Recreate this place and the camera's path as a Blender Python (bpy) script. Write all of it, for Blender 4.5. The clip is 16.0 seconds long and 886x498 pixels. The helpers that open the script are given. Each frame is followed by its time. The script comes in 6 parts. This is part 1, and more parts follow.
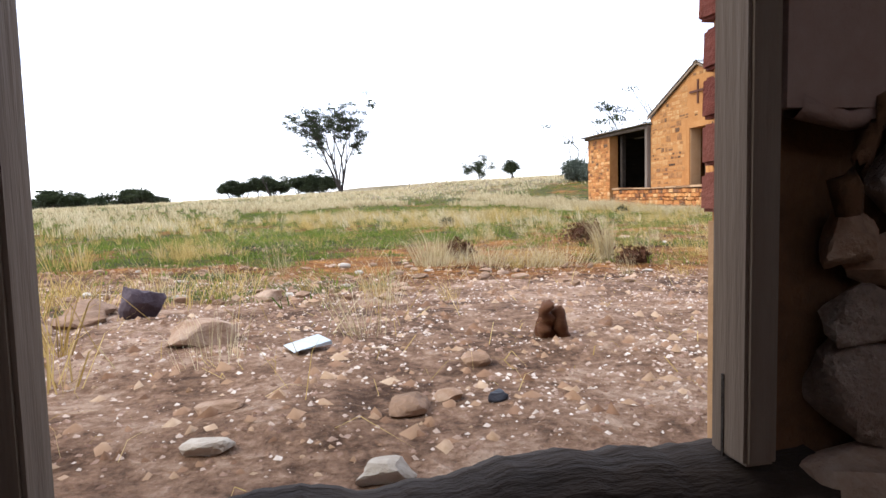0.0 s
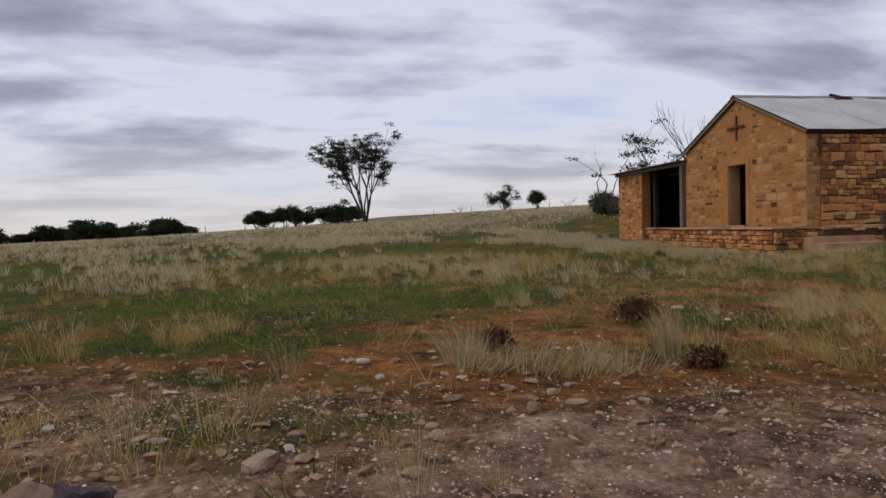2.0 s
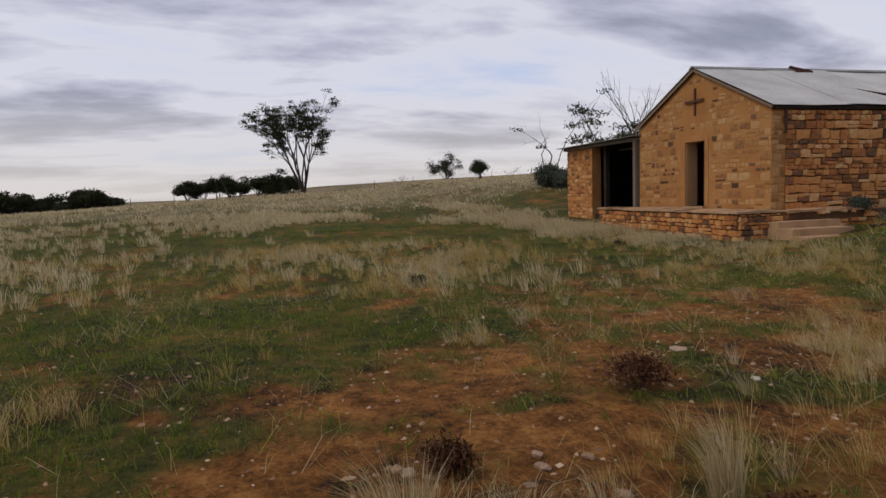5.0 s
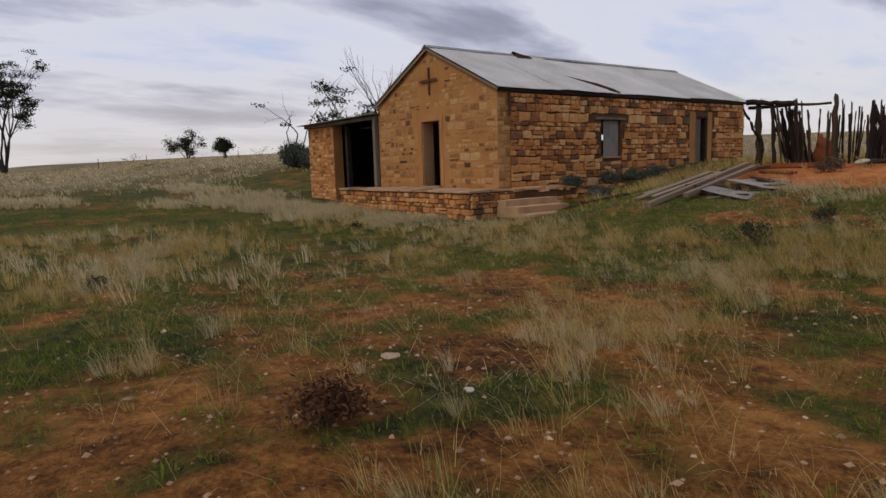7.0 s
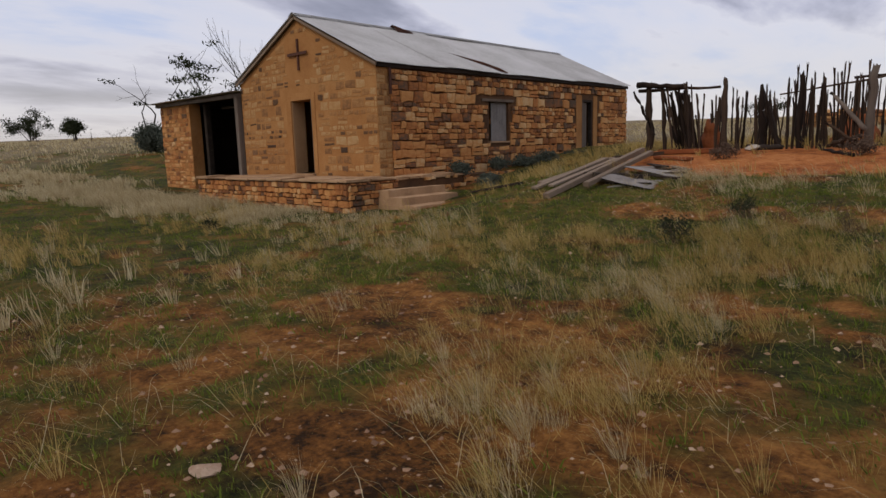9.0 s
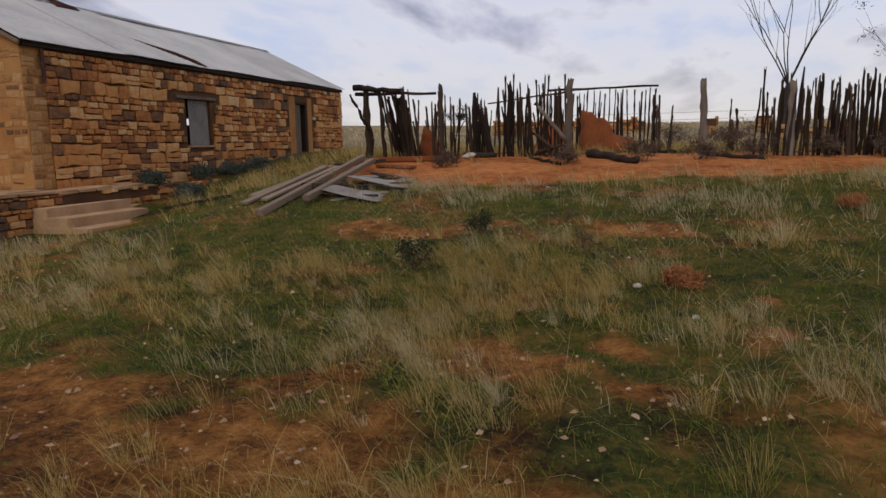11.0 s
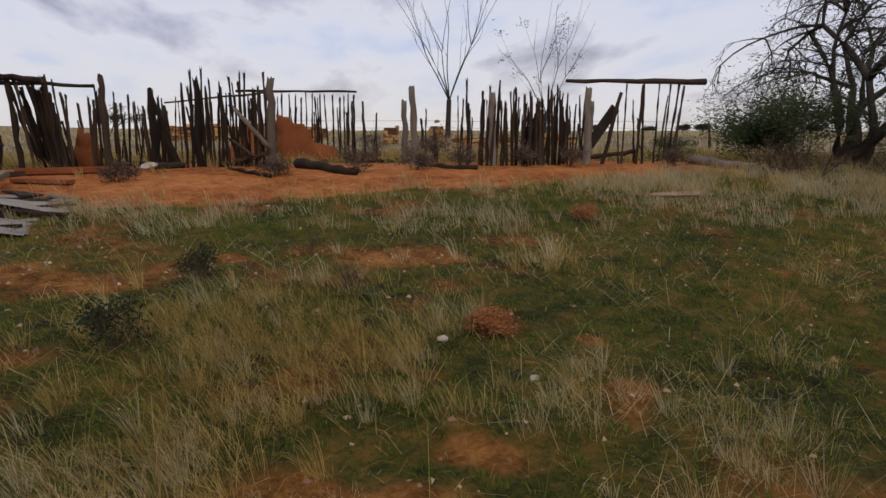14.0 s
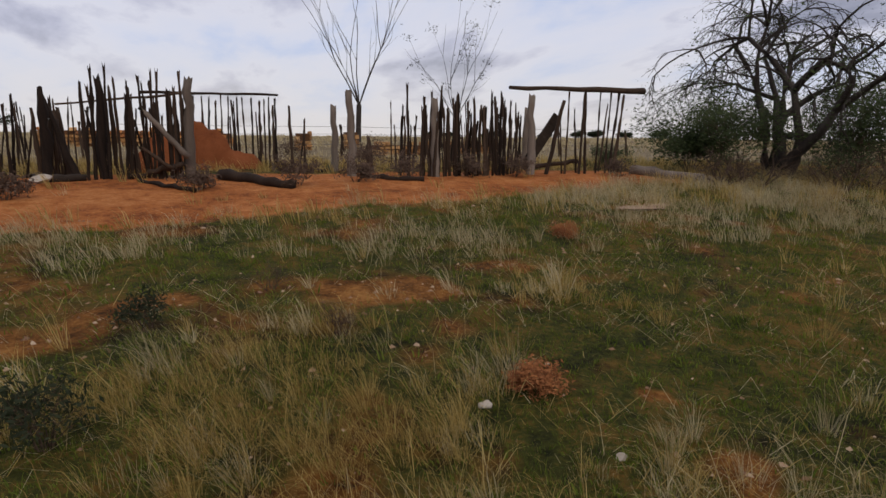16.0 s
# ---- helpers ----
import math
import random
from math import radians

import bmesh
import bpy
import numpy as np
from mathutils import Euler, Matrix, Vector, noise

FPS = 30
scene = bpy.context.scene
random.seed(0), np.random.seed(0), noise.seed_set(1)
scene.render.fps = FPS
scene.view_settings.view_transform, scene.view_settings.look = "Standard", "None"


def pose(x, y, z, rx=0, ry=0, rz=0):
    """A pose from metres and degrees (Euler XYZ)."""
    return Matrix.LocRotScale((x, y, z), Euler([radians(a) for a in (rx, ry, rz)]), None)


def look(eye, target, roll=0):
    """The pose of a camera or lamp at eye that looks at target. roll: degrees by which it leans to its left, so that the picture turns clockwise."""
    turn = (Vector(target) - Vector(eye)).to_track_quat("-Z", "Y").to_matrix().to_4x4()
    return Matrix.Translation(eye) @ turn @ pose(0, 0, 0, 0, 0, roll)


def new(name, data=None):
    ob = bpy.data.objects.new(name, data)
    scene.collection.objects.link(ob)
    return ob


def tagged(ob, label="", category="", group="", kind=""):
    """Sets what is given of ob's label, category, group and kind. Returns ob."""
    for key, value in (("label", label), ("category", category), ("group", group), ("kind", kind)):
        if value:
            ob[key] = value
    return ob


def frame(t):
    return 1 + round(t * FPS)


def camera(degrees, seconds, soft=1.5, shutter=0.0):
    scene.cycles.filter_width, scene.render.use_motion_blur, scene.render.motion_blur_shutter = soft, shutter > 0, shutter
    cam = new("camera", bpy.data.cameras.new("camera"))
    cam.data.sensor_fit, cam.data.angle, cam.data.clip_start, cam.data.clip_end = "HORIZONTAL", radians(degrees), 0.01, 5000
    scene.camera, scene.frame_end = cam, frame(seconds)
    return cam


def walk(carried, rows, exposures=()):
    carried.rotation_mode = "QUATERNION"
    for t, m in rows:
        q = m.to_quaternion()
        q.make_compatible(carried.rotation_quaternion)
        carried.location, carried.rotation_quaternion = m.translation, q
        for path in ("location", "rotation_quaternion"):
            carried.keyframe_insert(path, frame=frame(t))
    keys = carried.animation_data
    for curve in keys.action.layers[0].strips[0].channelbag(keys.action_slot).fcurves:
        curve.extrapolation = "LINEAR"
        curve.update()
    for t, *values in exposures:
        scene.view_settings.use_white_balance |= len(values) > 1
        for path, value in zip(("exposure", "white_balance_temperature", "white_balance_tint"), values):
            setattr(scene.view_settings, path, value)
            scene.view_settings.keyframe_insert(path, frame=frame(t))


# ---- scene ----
cam = camera(69.5, 16.0)
PATH = [
    (0, (16.944, -13.403, -0.216), (14.994, -12.991, -0.377), -1.5),
    (0.5, (16.813, -13.384, -0.066), (14.84, -13.068, -0.173), -1.4),
    (1, (16.607, -13.302, 0.062), (14.633, -12.994, -0.009), -1.5),
    (1.5, (16.343, -13.244, 0.13), (14.371, -12.92, 0.058), -1.5),
    (2, (16.128, -13.3, 0.233), (14.158, -12.959, 0.161), -1.5),
    (2.5, (15.922, -13.244, 0.355), (13.955, -12.89, 0.283), -1.7),
    (3, (15.591, -13.156, 0.46), (13.627, -12.787, 0.384), -1.8),
    (3.5, (15.078, -13.046, 0.596), (13.13, -12.613, 0.456), -1.9),
    (6, (13.811, -12.491, 0.701), (11.926, -11.846, 0.528), -1.9),
    (6.5, (13.566, -12.179, 0.661), (11.851, -11.18, 0.419), -1.8),
    (7, (13.323, -11.816, 0.66), (11.728, -10.639, 0.397), -1.8),
    (7.5, (12.909, -11.416, 0.622), (11.383, -10.154, 0.339), -1.6),
    (8, (12.564, -11.166, 0.633), (11.078, -9.862, 0.327), -1.7),
    (10.5, (11.222, -9.45, 0.726), (10.344, -7.682, 0.405), -1.1),
    (11, (11.067, -9.116, 0.718), (10.453, -7.241, 0.389), -0.9),
    (11.5, (10.97, -8.884, 0.709), (10.753, -6.923, 0.384), -0.5),
    (12, (10.764, -8.585, 0.692), (10.93, -6.618, 0.368), -0.2),
    (12.5, (10.638, -8.26, 0.666), (10.857, -6.299, 0.342), -0.2),
    (13, (10.492, -7.997, 0.687), (10.726, -6.036, 0.371), -0.3),
    (13.5, (10.305, -7.772, 0.744), (10.597, -5.819, 0.431), -0.3),
    (14, (10.165, -7.5, 0.759), (10.536, -5.561, 0.44), -0.2),
    (14.5, (10.028, -7.197, 0.773), (10.465, -5.271, 0.457), -0.1),
    (15, (9.788, -6.885, 0.786), (10.381, -5.001, 0.469), 0.0),
    (15.5, (9.684, -6.631, 0.788), (10.335, -4.766, 0.471), 0.0),
    (16, (9.58, -6.385, 0.84), (10.252, -4.526, 0.536), 0.0),
]
EXPOSURES = [(0.0, 1.75, 6000, 6), (0.3, 1.1, 5850, 4), (0.5, 0.5, 5800, 4), (1.0, 0.15, 6000, 6), (1.5, -0.05, 6250, 9), (3.5, -0.08, 6650, 11), (16.0, -0.08, 6650, 11)]
walk(cam, [(t, look(eye, target, roll)) for t, eye, target, roll in PATH], EXPOSURES)

SKY_STRENGTH, SUN_POWER, SUN_TURN, SUN_UP = 0.90, 1.05, 182, 44

# ---- world, sun, exposure ----
world = bpy.data.worlds.new("overcast_sky")
scene.world = world
world.use_nodes = True


def wire(tree, a, out, b, inp):
    tree.links.new(a.outputs[out], b.inputs[inp])


def node(tree, kind, **values):
    n = tree.nodes.new(kind)
    for key, value in values.items():
        if key in ("operation", "blend_type", "sky_type", "data_type"):
            if key == "operation":
                n.operation = value
            elif key == "blend_type":
                n.blend_type = value
            elif key == "data_type":
                n.data_type = value
            else:
                n.sky_type = value
        else:
            n.inputs[key.replace("_", " ")].default_value = value
    return n


def ramp(tree, stops):
    n = tree.nodes.new("ShaderNodeValToRGB")
    n.color_ramp.elements[0].position, n.color_ramp.elements[0].color = stops[0][0], (*stops[0][1], 1)
    n.color_ramp.elements[1].position, n.color_ramp.elements[1].color = stops[-1][0], (*stops[-1][1], 1)
    for p, c in stops[1:-1]:
        e = n.color_ramp.elements.new(p)
        e.color = (*c, 1)
    return n


def make_sky():
    t = world.node_tree
    t.nodes.clear()
    out = t.nodes.new("ShaderNodeOutputWorld")
    bg = node(t, "ShaderNodeBackground", Strength=SKY_STRENGTH)
    sky = node(t, "ShaderNodeTexSky", sky_type="NISHITA")
    sky.sun_disc, sky.sun_elevation, sky.sun_rotation = False, radians(SUN_UP), radians(SUN_TURN)
    coord = t.nodes.new("ShaderNodeTexCoord")
    sep = t.nodes.new("ShaderNodeSeparateXYZ")
    wire(t, coord, "Generated", sep, 0)
    up = node(t, "ShaderNodeMath", operation="MAXIMUM")
    wire(t, sep, 2, up, 0)
    up.inputs[1].default_value = 0.0
    lift = node(t, "ShaderNodeMath", operation="ADD")
    wire(t, up, 0, lift, 0)
    lift.inputs[1].default_value = 0.16
    flat = node(t, "ShaderNodeVectorMath", operation="DIVIDE")
    both = t.nodes.new("ShaderNodeCombineXYZ")
    for k in range(3):
        wire(t, lift, 0, both, k)
    wire(t, coord, "Generated", flat, 0)
    wire(t, both, 0, flat, 1)
    stretch = node(t, "ShaderNodeMapping")
    stretch.inputs["Scale"].default_value = (1.05, 0.55, 1.0)
    stretch.inputs["Rotation"].default_value = (0, 0, radians(25))
    stretch.inputs["Location"].default_value = (2.3, 1.1, 0.0)
    wire(t, flat, 0, stretch, 0)
    big = node(t, "ShaderNodeTexNoise", Scale=1.5, Detail=8.0, Roughness=0.54, Distortion=0.15)
    wire(t, stretch, 0, big, "Vector")
    shade = ramp(t, [(0.30, (0.64, 0.73, 0.98)), (0.39, (0.80, 0.83, 0.98)), (0.47, (0.84, 0.85, 0.97)), (0.54, (0.62, 0.63, 0.78)), (0.61, (0.40, 0.41, 0.53)), (0.72, (0.26, 0.27, 0.36))])
    # thinner cloud towards the north
    cover = node(t, "ShaderNodeMath", operation="MULTIPLY_ADD")
    wire(t, sep, 1, cover, 0)
    cover.inputs[1].default_value = -0.075
    wire(t, big, 0, cover, 2)
    wire(t, cover, 0, shade, 0)
    # paler, warmer band low over the horizon
    low = ramp(t, [(0.0, (0.85, 0.85, 0.85)), (0.05, (0.55, 0.55, 0.55)), (0.16, (0.0, 0.0, 0.0))])
    wire(t, up, 0, low, 0)
    pale = node(t, "ShaderNodeMix", data_type="RGBA")
    wire(t, low, 0, pale, 0)
    wire(t, shade, 0, pale, 6)
    pale.inputs[7].default_value = (0.86, 0.81, 0.79, 1)
    thin = node(t, "ShaderNodeMix", data_type="RGBA")
    thin.inputs[0].default_value = 0.88
    dim = node(t, "ShaderNodeVectorMath", operation="SCALE")
    wire(t, sky, 0, dim, 0)
    dim.inputs["Scale"].default_value = 0.12
    wire(t, dim, 0, thin, 6)
    wire(t, pale, 2, thin, 7)
    wire(t, thin, 2, bg, 0)
    wire(t, bg, 0, out, 0)


make_sky()
sun = new("sun", bpy.data.lights.new("sun", "SUN"))
sun.data.energy, sun.data.angle, sun.data.color = SUN_POWER, radians(30), (1.0, 0.91, 0.79)
sun.matrix_world = look((math.sin(radians(SUN_TURN)) * 50, math.cos(radians(SUN_TURN)) * 50, 50 * math.tan(radians(SUN_UP))), (0, 0, 0))


# ---- materials ----
def material(name, stops, scale=3.0, fine=40.0, rough=0.9, bump=0.3, metal=0.0, pieces=0.0, islands=0.0, grain=(1, 1, 1), depth=0.02, thin=0.0):
    """A two-scale noise surface. stops: colours from dark to light; pieces / islands: how far whole pieces differ."""
    m = bpy.data.materials.new(name)
    m.use_nodes = True
    t = m.node_tree
    bsdf = t.nodes["Principled BSDF"]
    coord = t.nodes.new("ShaderNodeTexCoord")
    mapping = node(t, "ShaderNodeMapping")
    mapping.inputs["Scale"].default_value = grain
    wire(t, coord, "Object", mapping, 0)
    n1 = node(t, "ShaderNodeTexNoise", Scale=scale, Detail=5.0, Roughness=0.6)
    n2 = node(t, "ShaderNodeTexNoise", Scale=fine, Detail=4.0, Roughness=0.65)
    wire(t, mapping, 0, n1, "Vector")
    wire(t, mapping, 0, n2, "Vector")
    mix = node(t, "ShaderNodeMath", operation="MULTIPLY_ADD")
    wire(t, n2, 0, mix, 0)
    mix.inputs[1].default_value = 0.45
    half = node(t, "ShaderNodeMath", operation="MULTIPLY_ADD")
    wire(t, n1, 0, half, 0)
    half.inputs[1].default_value = 0.9
    half.inputs[2].default_value = -0.18
    wire(t, half, 0, mix, 2)
    value = mix
    if pieces or islands:
        src = t.nodes.new("ShaderNodeObjectInfo") if pieces else t.nodes.new("ShaderNodeNewGeometry")
        key = "Random" if pieces else "Random Per Island"
        spread = node(t, "ShaderNodeMath", operation="MULTIPLY_ADD")
        wire(t, src, key, spread, 0)
        spread.inputs[1].default_value = pieces or islands
        spread.inputs[2].default_value = -0.5 * (pieces or islands)
        total = node(t, "ShaderNodeMath", operation="ADD")
        wire(t, mix, 0, total, 0)
        wire(t, spread, 0, total, 1)
        value = total
    r = ramp(t, stops)
    wire(t, value, 0, r, 0)
    wire(t, r, 0, bsdf, "Base Color")
    bsdf.inputs["Roughness"].default_value = rough
    bsdf.inputs["Metallic"].default_value = metal
    bsdf.inputs["Specular IOR Level"].default_value = 0.25
    if bump:
        b = node(t, "ShaderNodeBump", Strength=bump, Distance=depth)
        wire(t, n2, 0, b, "Height")
        wire(t, b, 0, bsdf, "Normal")
    if thin:
        glow = node(t, "ShaderNodeBsdfTranslucent")
        wire(t, r, 0, glow, "Color")
        both = node(t, "ShaderNodeMixShader")
        both.inputs[0].default_value = thin
        wire(t, bsdf, 0, both, 1)
        wire(t, glow, 0, both, 2)
        wire(t, both, 0, t.nodes["Material Output"], 0)
    return m


SANDSTONE = material("sandstone", [(0.05, (0.110, 0.072, 0.045)), (0.25, (0.285, 0.108, 0.037)), (0.48, (0.470, 0.188, 0.058)), (0.75, (0.560, 0.275, 0.094)), (1.0, (0.640, 0.430, 0.220))], 2.5, 30, 0.92, 0.5, pieces=0.85, depth=0.015)
SANDSTONE_REST = material("sandstone_rest", [(0.05, (0.110, 0.072, 0.045)), (0.25, (0.285, 0.108, 0.037)), (0.48, (0.470, 0.188, 0.058)), (0.75, (0.560, 0.275, 0.094)), (1.0, (0.640, 0.430, 0.220))], 2.5, 30, 0.92, 0.5, islands=0.85, depth=0.015)
DARKSTONE = material("dark_stone", [(0.1, (0.063, 0.038, 0.024)), (0.5, (0.144, 0.075, 0.036)), (0.9, (0.243, 0.128, 0.060))], 2.5, 30, 0.92, 0.5, pieces=0.7)
LIME = material("lime_mortar", [(0.15, (0.212, 0.084, 0.030)), (0.45, (0.375, 0.171, 0.055)), (0.7, (0.449, 0.231, 0.084)), (0.95, (0.514, 0.312, 0.143))], 1.1, 22, 0.95, 0.5)
GABLESTONE = material("gable_stone", [(0.1, (0.190, 0.092, 0.038)), (0.35, (0.330, 0.160, 0.058)), (0.6, (0.430, 0.235, 0.090)), (0.85, (0.480, 0.310, 0.145)), (1.0, (0.500, 0.380, 0.220))], 2.0, 30, 0.93, 0.4, pieces=0.6)
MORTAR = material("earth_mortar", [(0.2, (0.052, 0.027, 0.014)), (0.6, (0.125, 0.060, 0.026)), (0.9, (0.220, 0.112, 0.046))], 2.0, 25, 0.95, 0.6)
RENDER = material("pale_render", [(0.2, (0.306, 0.173, 0.081)), (0.6, (0.425, 0.259, 0.133)), (0.9, (0.493, 0.331, 0.186))], 1.5, 25, 0.9, 0.3)
STEPSTONE = material("step_stone", [(0.15, (0.220, 0.132, 0.070)), (0.5, (0.400, 0.246, 0.133)), (0.9, (0.520, 0.352, 0.203))], 2.5, 30, 0.9, 0.4, pieces=0.2)
IRON_SHEET = material("galvanised_iron", [(0.2, (0.340, 0.326, 0.306)), (0.5, (0.470, 0.461, 0.441)), (0.75, (0.560, 0.547, 0.531)), (0.95, (0.420, 0.346, 0.279))], 0.7, 9, 0.5, 0.08, metal=0.25, pieces=0.2)
RUST = material("rusted_iron", [(0.2, (0.05, 0.022, 0.015)), (0.6, (0.11, 0.045, 0.028)), (0.9, (0.17, 0.08, 0.045))], 5, 40, 0.85, 0.4)
OLDWOOD = material("weathered_post", [(0.1, (0.010, 0.006, 0.004)), (0.42, (0.033, 0.020, 0.013)), (0.75, (0.070, 0.044, 0.028)), (1.0, (0.125, 0.085, 0.056))], 3.0, 30, 0.95, 0.8, pieces=0.55, grain=(1, 1, 0.12))
GREYWOOD = material("grey_timber", [(0.1, (0.070, 0.055, 0.043)), (0.5, (0.155, 0.122, 0.096)), (0.9, (0.27, 0.225, 0.185))], 3.0, 35, 0.9, 0.7, pieces=0.3, grain=(1, 1, 0.1))
PLANK = material("silvery_plank", [(0.1, (0.116, 0.079, 0.053)), (0.5, (0.217, 0.157, 0.108)), (0.9, (0.303, 0.236, 0.176))], 3.0, 35, 0.9, 0.5, pieces=0.35, grain=(0.1, 1, 1))
FRAMEWOOD = material("old_frame_timber", [(0.1, (0.072, 0.049, 0.034)), (0.5, (0.150, 0.110, 0.078)), (0.9, (0.228, 0.180, 0.134))], 3.0, 30, 0.85, 0.4, grain=(1, 1, 0.08))
# rotten timber; its near-black also serves as painted shade in shed and eave
ROTTEN_AND_SHADE = material("rotten_beam_and_shade", [(0.1, (0.012, 0.009, 0.007)), (0.6, (0.04, 0.028, 0.02)), (0.95, (0.13, 0.10, 0.075))], 5, 40, 0.95, 0.9, grain=(1, 0.2, 1))
MUD = material("orange_mud", [(0.15, (0.115, 0.034, 0.012)), (0.5, (0.215, 0.064, 0.021)), (0.9, (0.290, 0.100, 0.037))], 2.0, 25, 0.95, 0.7, depth=0.03)
BRICK = material("red_brick", [(0.15, (0.115, 0.034, 0.024)), (0.5, (0.209, 0.061, 0.041)), (0.9, (0.274, 0.109, 0.075))], 5, 50, 0.9, 0.4, pieces=0.3)
PLASTER = material("dirty_plaster", [(0.15, (0.150, 0.094, 0.070)), (0.5, (0.270, 0.180, 0.140)), (0.9, (0.345, 0.252, 0.203))], 2.0, 25, 0.9, 0.3)
INNERSTONE = material("pale_rubble", [(0.1, (0.105, 0.072, 0.052)), (0.5, (0.255, 0.187, 0.140)), (0.9, (0.375, 0.302, 0.245))], 4, 40, 0.9, 0.9, pieces=0.4, depth=0.03)
ROCK = material("field_rock", [(0.1, (0.15, 0.09, 0.055)), (0.5, (0.30, 0.19, 0.12)), (0.9, (0.44, 0.33, 0.24))], 6, 50, 0.9, 0.5, pieces=0.4)
WHITEROCK = material("quartz_stone", [(0.1, (0.304, 0.250, 0.192)), (0.5, (0.440, 0.382, 0.311)), (0.9, (0.544, 0.491, 0.422))], 6, 50, 0.8, 0.4, pieces=0.3)
PURPLEROCK = material("purple_slate", [(0.1, (0.035, 0.025, 0.030)), (0.5, (0.075, 0.055, 0.065)), (0.9, (0.14, 0.11, 0.12))], 6, 40, 0.85, 0.5)
PEBBLE = material("pebbles", [(0.05, (0.140, 0.074, 0.041)), (0.35, (0.260, 0.147, 0.086)), (0.7, (0.350, 0.225, 0.135)), (1.0, (0.520, 0.385, 0.260))], 4, 50, 0.9, 0.0, islands=0.8)
PALEPEBBLE = material("pale_gravel", [(0.05, (0.160, 0.090, 0.060)), (0.35, (0.300, 0.190, 0.135)), (0.7, (0.480, 0.370, 0.295)), (1.0, (0.700, 0.620, 0.540))], 4, 50, 0.9, 0.0, islands=0.9)
TIN = material("grey_tin", [(0.2, (0.130, 0.112, 0.100)), (0.5, (0.240, 0.215, 0.195)), (0.9, (0.340, 0.310, 0.285))], 2.0, 20, 0.85, 0.2, metal=0.0, pieces=0.25)
PALEBLUE = material("pale_blue_sheet", [(0.2, (0.36, 0.42, 0.45)), (0.6, (0.50, 0.57, 0.61)), (0.9, (0.58, 0.64, 0.67))], 6, 40, 0.6, 0.1)
BLACKRUBBER = material("black_rubber", [(0.2, (0.015, 0.016, 0.02)), (0.8, (0.045, 0.045, 0.055))], 10, 60, 0.6, 0.2)
DRYGRASS = material("dry_grass", [(0.1, (0.230, 0.148, 0.038)), (0.4, (0.430, 0.298, 0.088)), (0.7, (0.575, 0.425, 0.155)), (1.0, (0.690, 0.540, 0.245))], 0.35, 2.0, 0.8, 0.0, islands=0.7, thin=0.45)
PALEGRASS = material("bleached_grass", [(0.1, (0.300, 0.220, 0.110)), (0.4, (0.470, 0.375, 0.200)), (0.7, (0.610, 0.515, 0.310)), (1.0, (0.730, 0.640, 0.430))], 0.35, 2.0, 0.8, 0.0, islands=0.7, thin=0.4)
GREENGRASS = material("green_grass", [(0.1, (0.044, 0.066, 0.007)), (0.35, (0.095, 0.138, 0.014)), (0.65, (0.155, 0.198, 0.024)), (1.0, (0.240, 0.250, 0.044))], 0.6, 3.0, 0.8, 0.0, islands=0.6, thin=0.4)
DEADTWIG = material("dead_twig", [(0.1, (0.035, 0.022, 0.016)), (0.5, (0.09, 0.055, 0.036)), (0.9, (0.16, 0.11, 0.075))], 2, 20, 0.9, 0.0, islands=0.4)
RUSTTWIG = material("rusty_twig", [(0.2, (0.16, 0.055, 0.020)), (0.5, (0.28, 0.105, 0.036)), (0.9, (0.40, 0.17, 0.065))], 4, 40, 0.9, 0.0, islands=0.4)
REDTWIG = material("red_brown_twig", [(0.1, (0.040, 0.017, 0.009)), (0.5, (0.095, 0.040, 0.018)), (0.9, (0.165, 0.080, 0.038))], 2, 20, 0.9, 0.0, islands=0.4)
BARK = material("dark_bark", [(0.1, (0.014, 0.011, 0.009)), (0.5, (0.045, 0.036, 0.030)), (0.9, (0.10, 0.083, 0.07))], 3, 25, 0.95, 0.7, grain=(1, 1, 0.2))
LEAF = material("grey_green_leaf", [(0.1, (0.013, 0.018, 0.008)), (0.4, (0.026, 0.034, 0.014)), (0.7, (0.044, 0.054, 0.024)), (1.0, (0.072, 0.084, 0.040))], 0.5, 3, 0.75, 0.0, islands=0.5, thin=0.4)
FRESHLEAF = material("fresh_leaf", [(0.1, (0.025, 0.038, 0.012)), (0.4, (0.045, 0.065, 0.020)), (0.7, (0.075, 0.10, 0.032)), (1.0, (0.12, 0.145, 0.055))], 0.5, 3, 0.75, 0.0, islands=0.5, thin=0.4)
SALTBUSH = material("saltbush_leaf", [(0.1, (0.045, 0.055, 0.040)), (0.5, (0.09, 0.105, 0.08)), (0.9, (0.16, 0.18, 0.14))], 1, 5, 0.8, 0.0, islands=0.5, thin=0.4)
WIRE = material("fence_wire", [(0.2, (0.09, 0.08, 0.075)), (0.8, (0.2, 0.18, 0.17))], 5, 40, 0.6, 0.0, metal=0.6)
EARTHFLOOR = material("earth_floor", [(0.2, (0.10, 0.065, 0.045)), (0.6, (0.19, 0.13, 0.09)), (0.9, (0.28, 0.20, 0.15))], 2, 25, 0.95, 0.5)


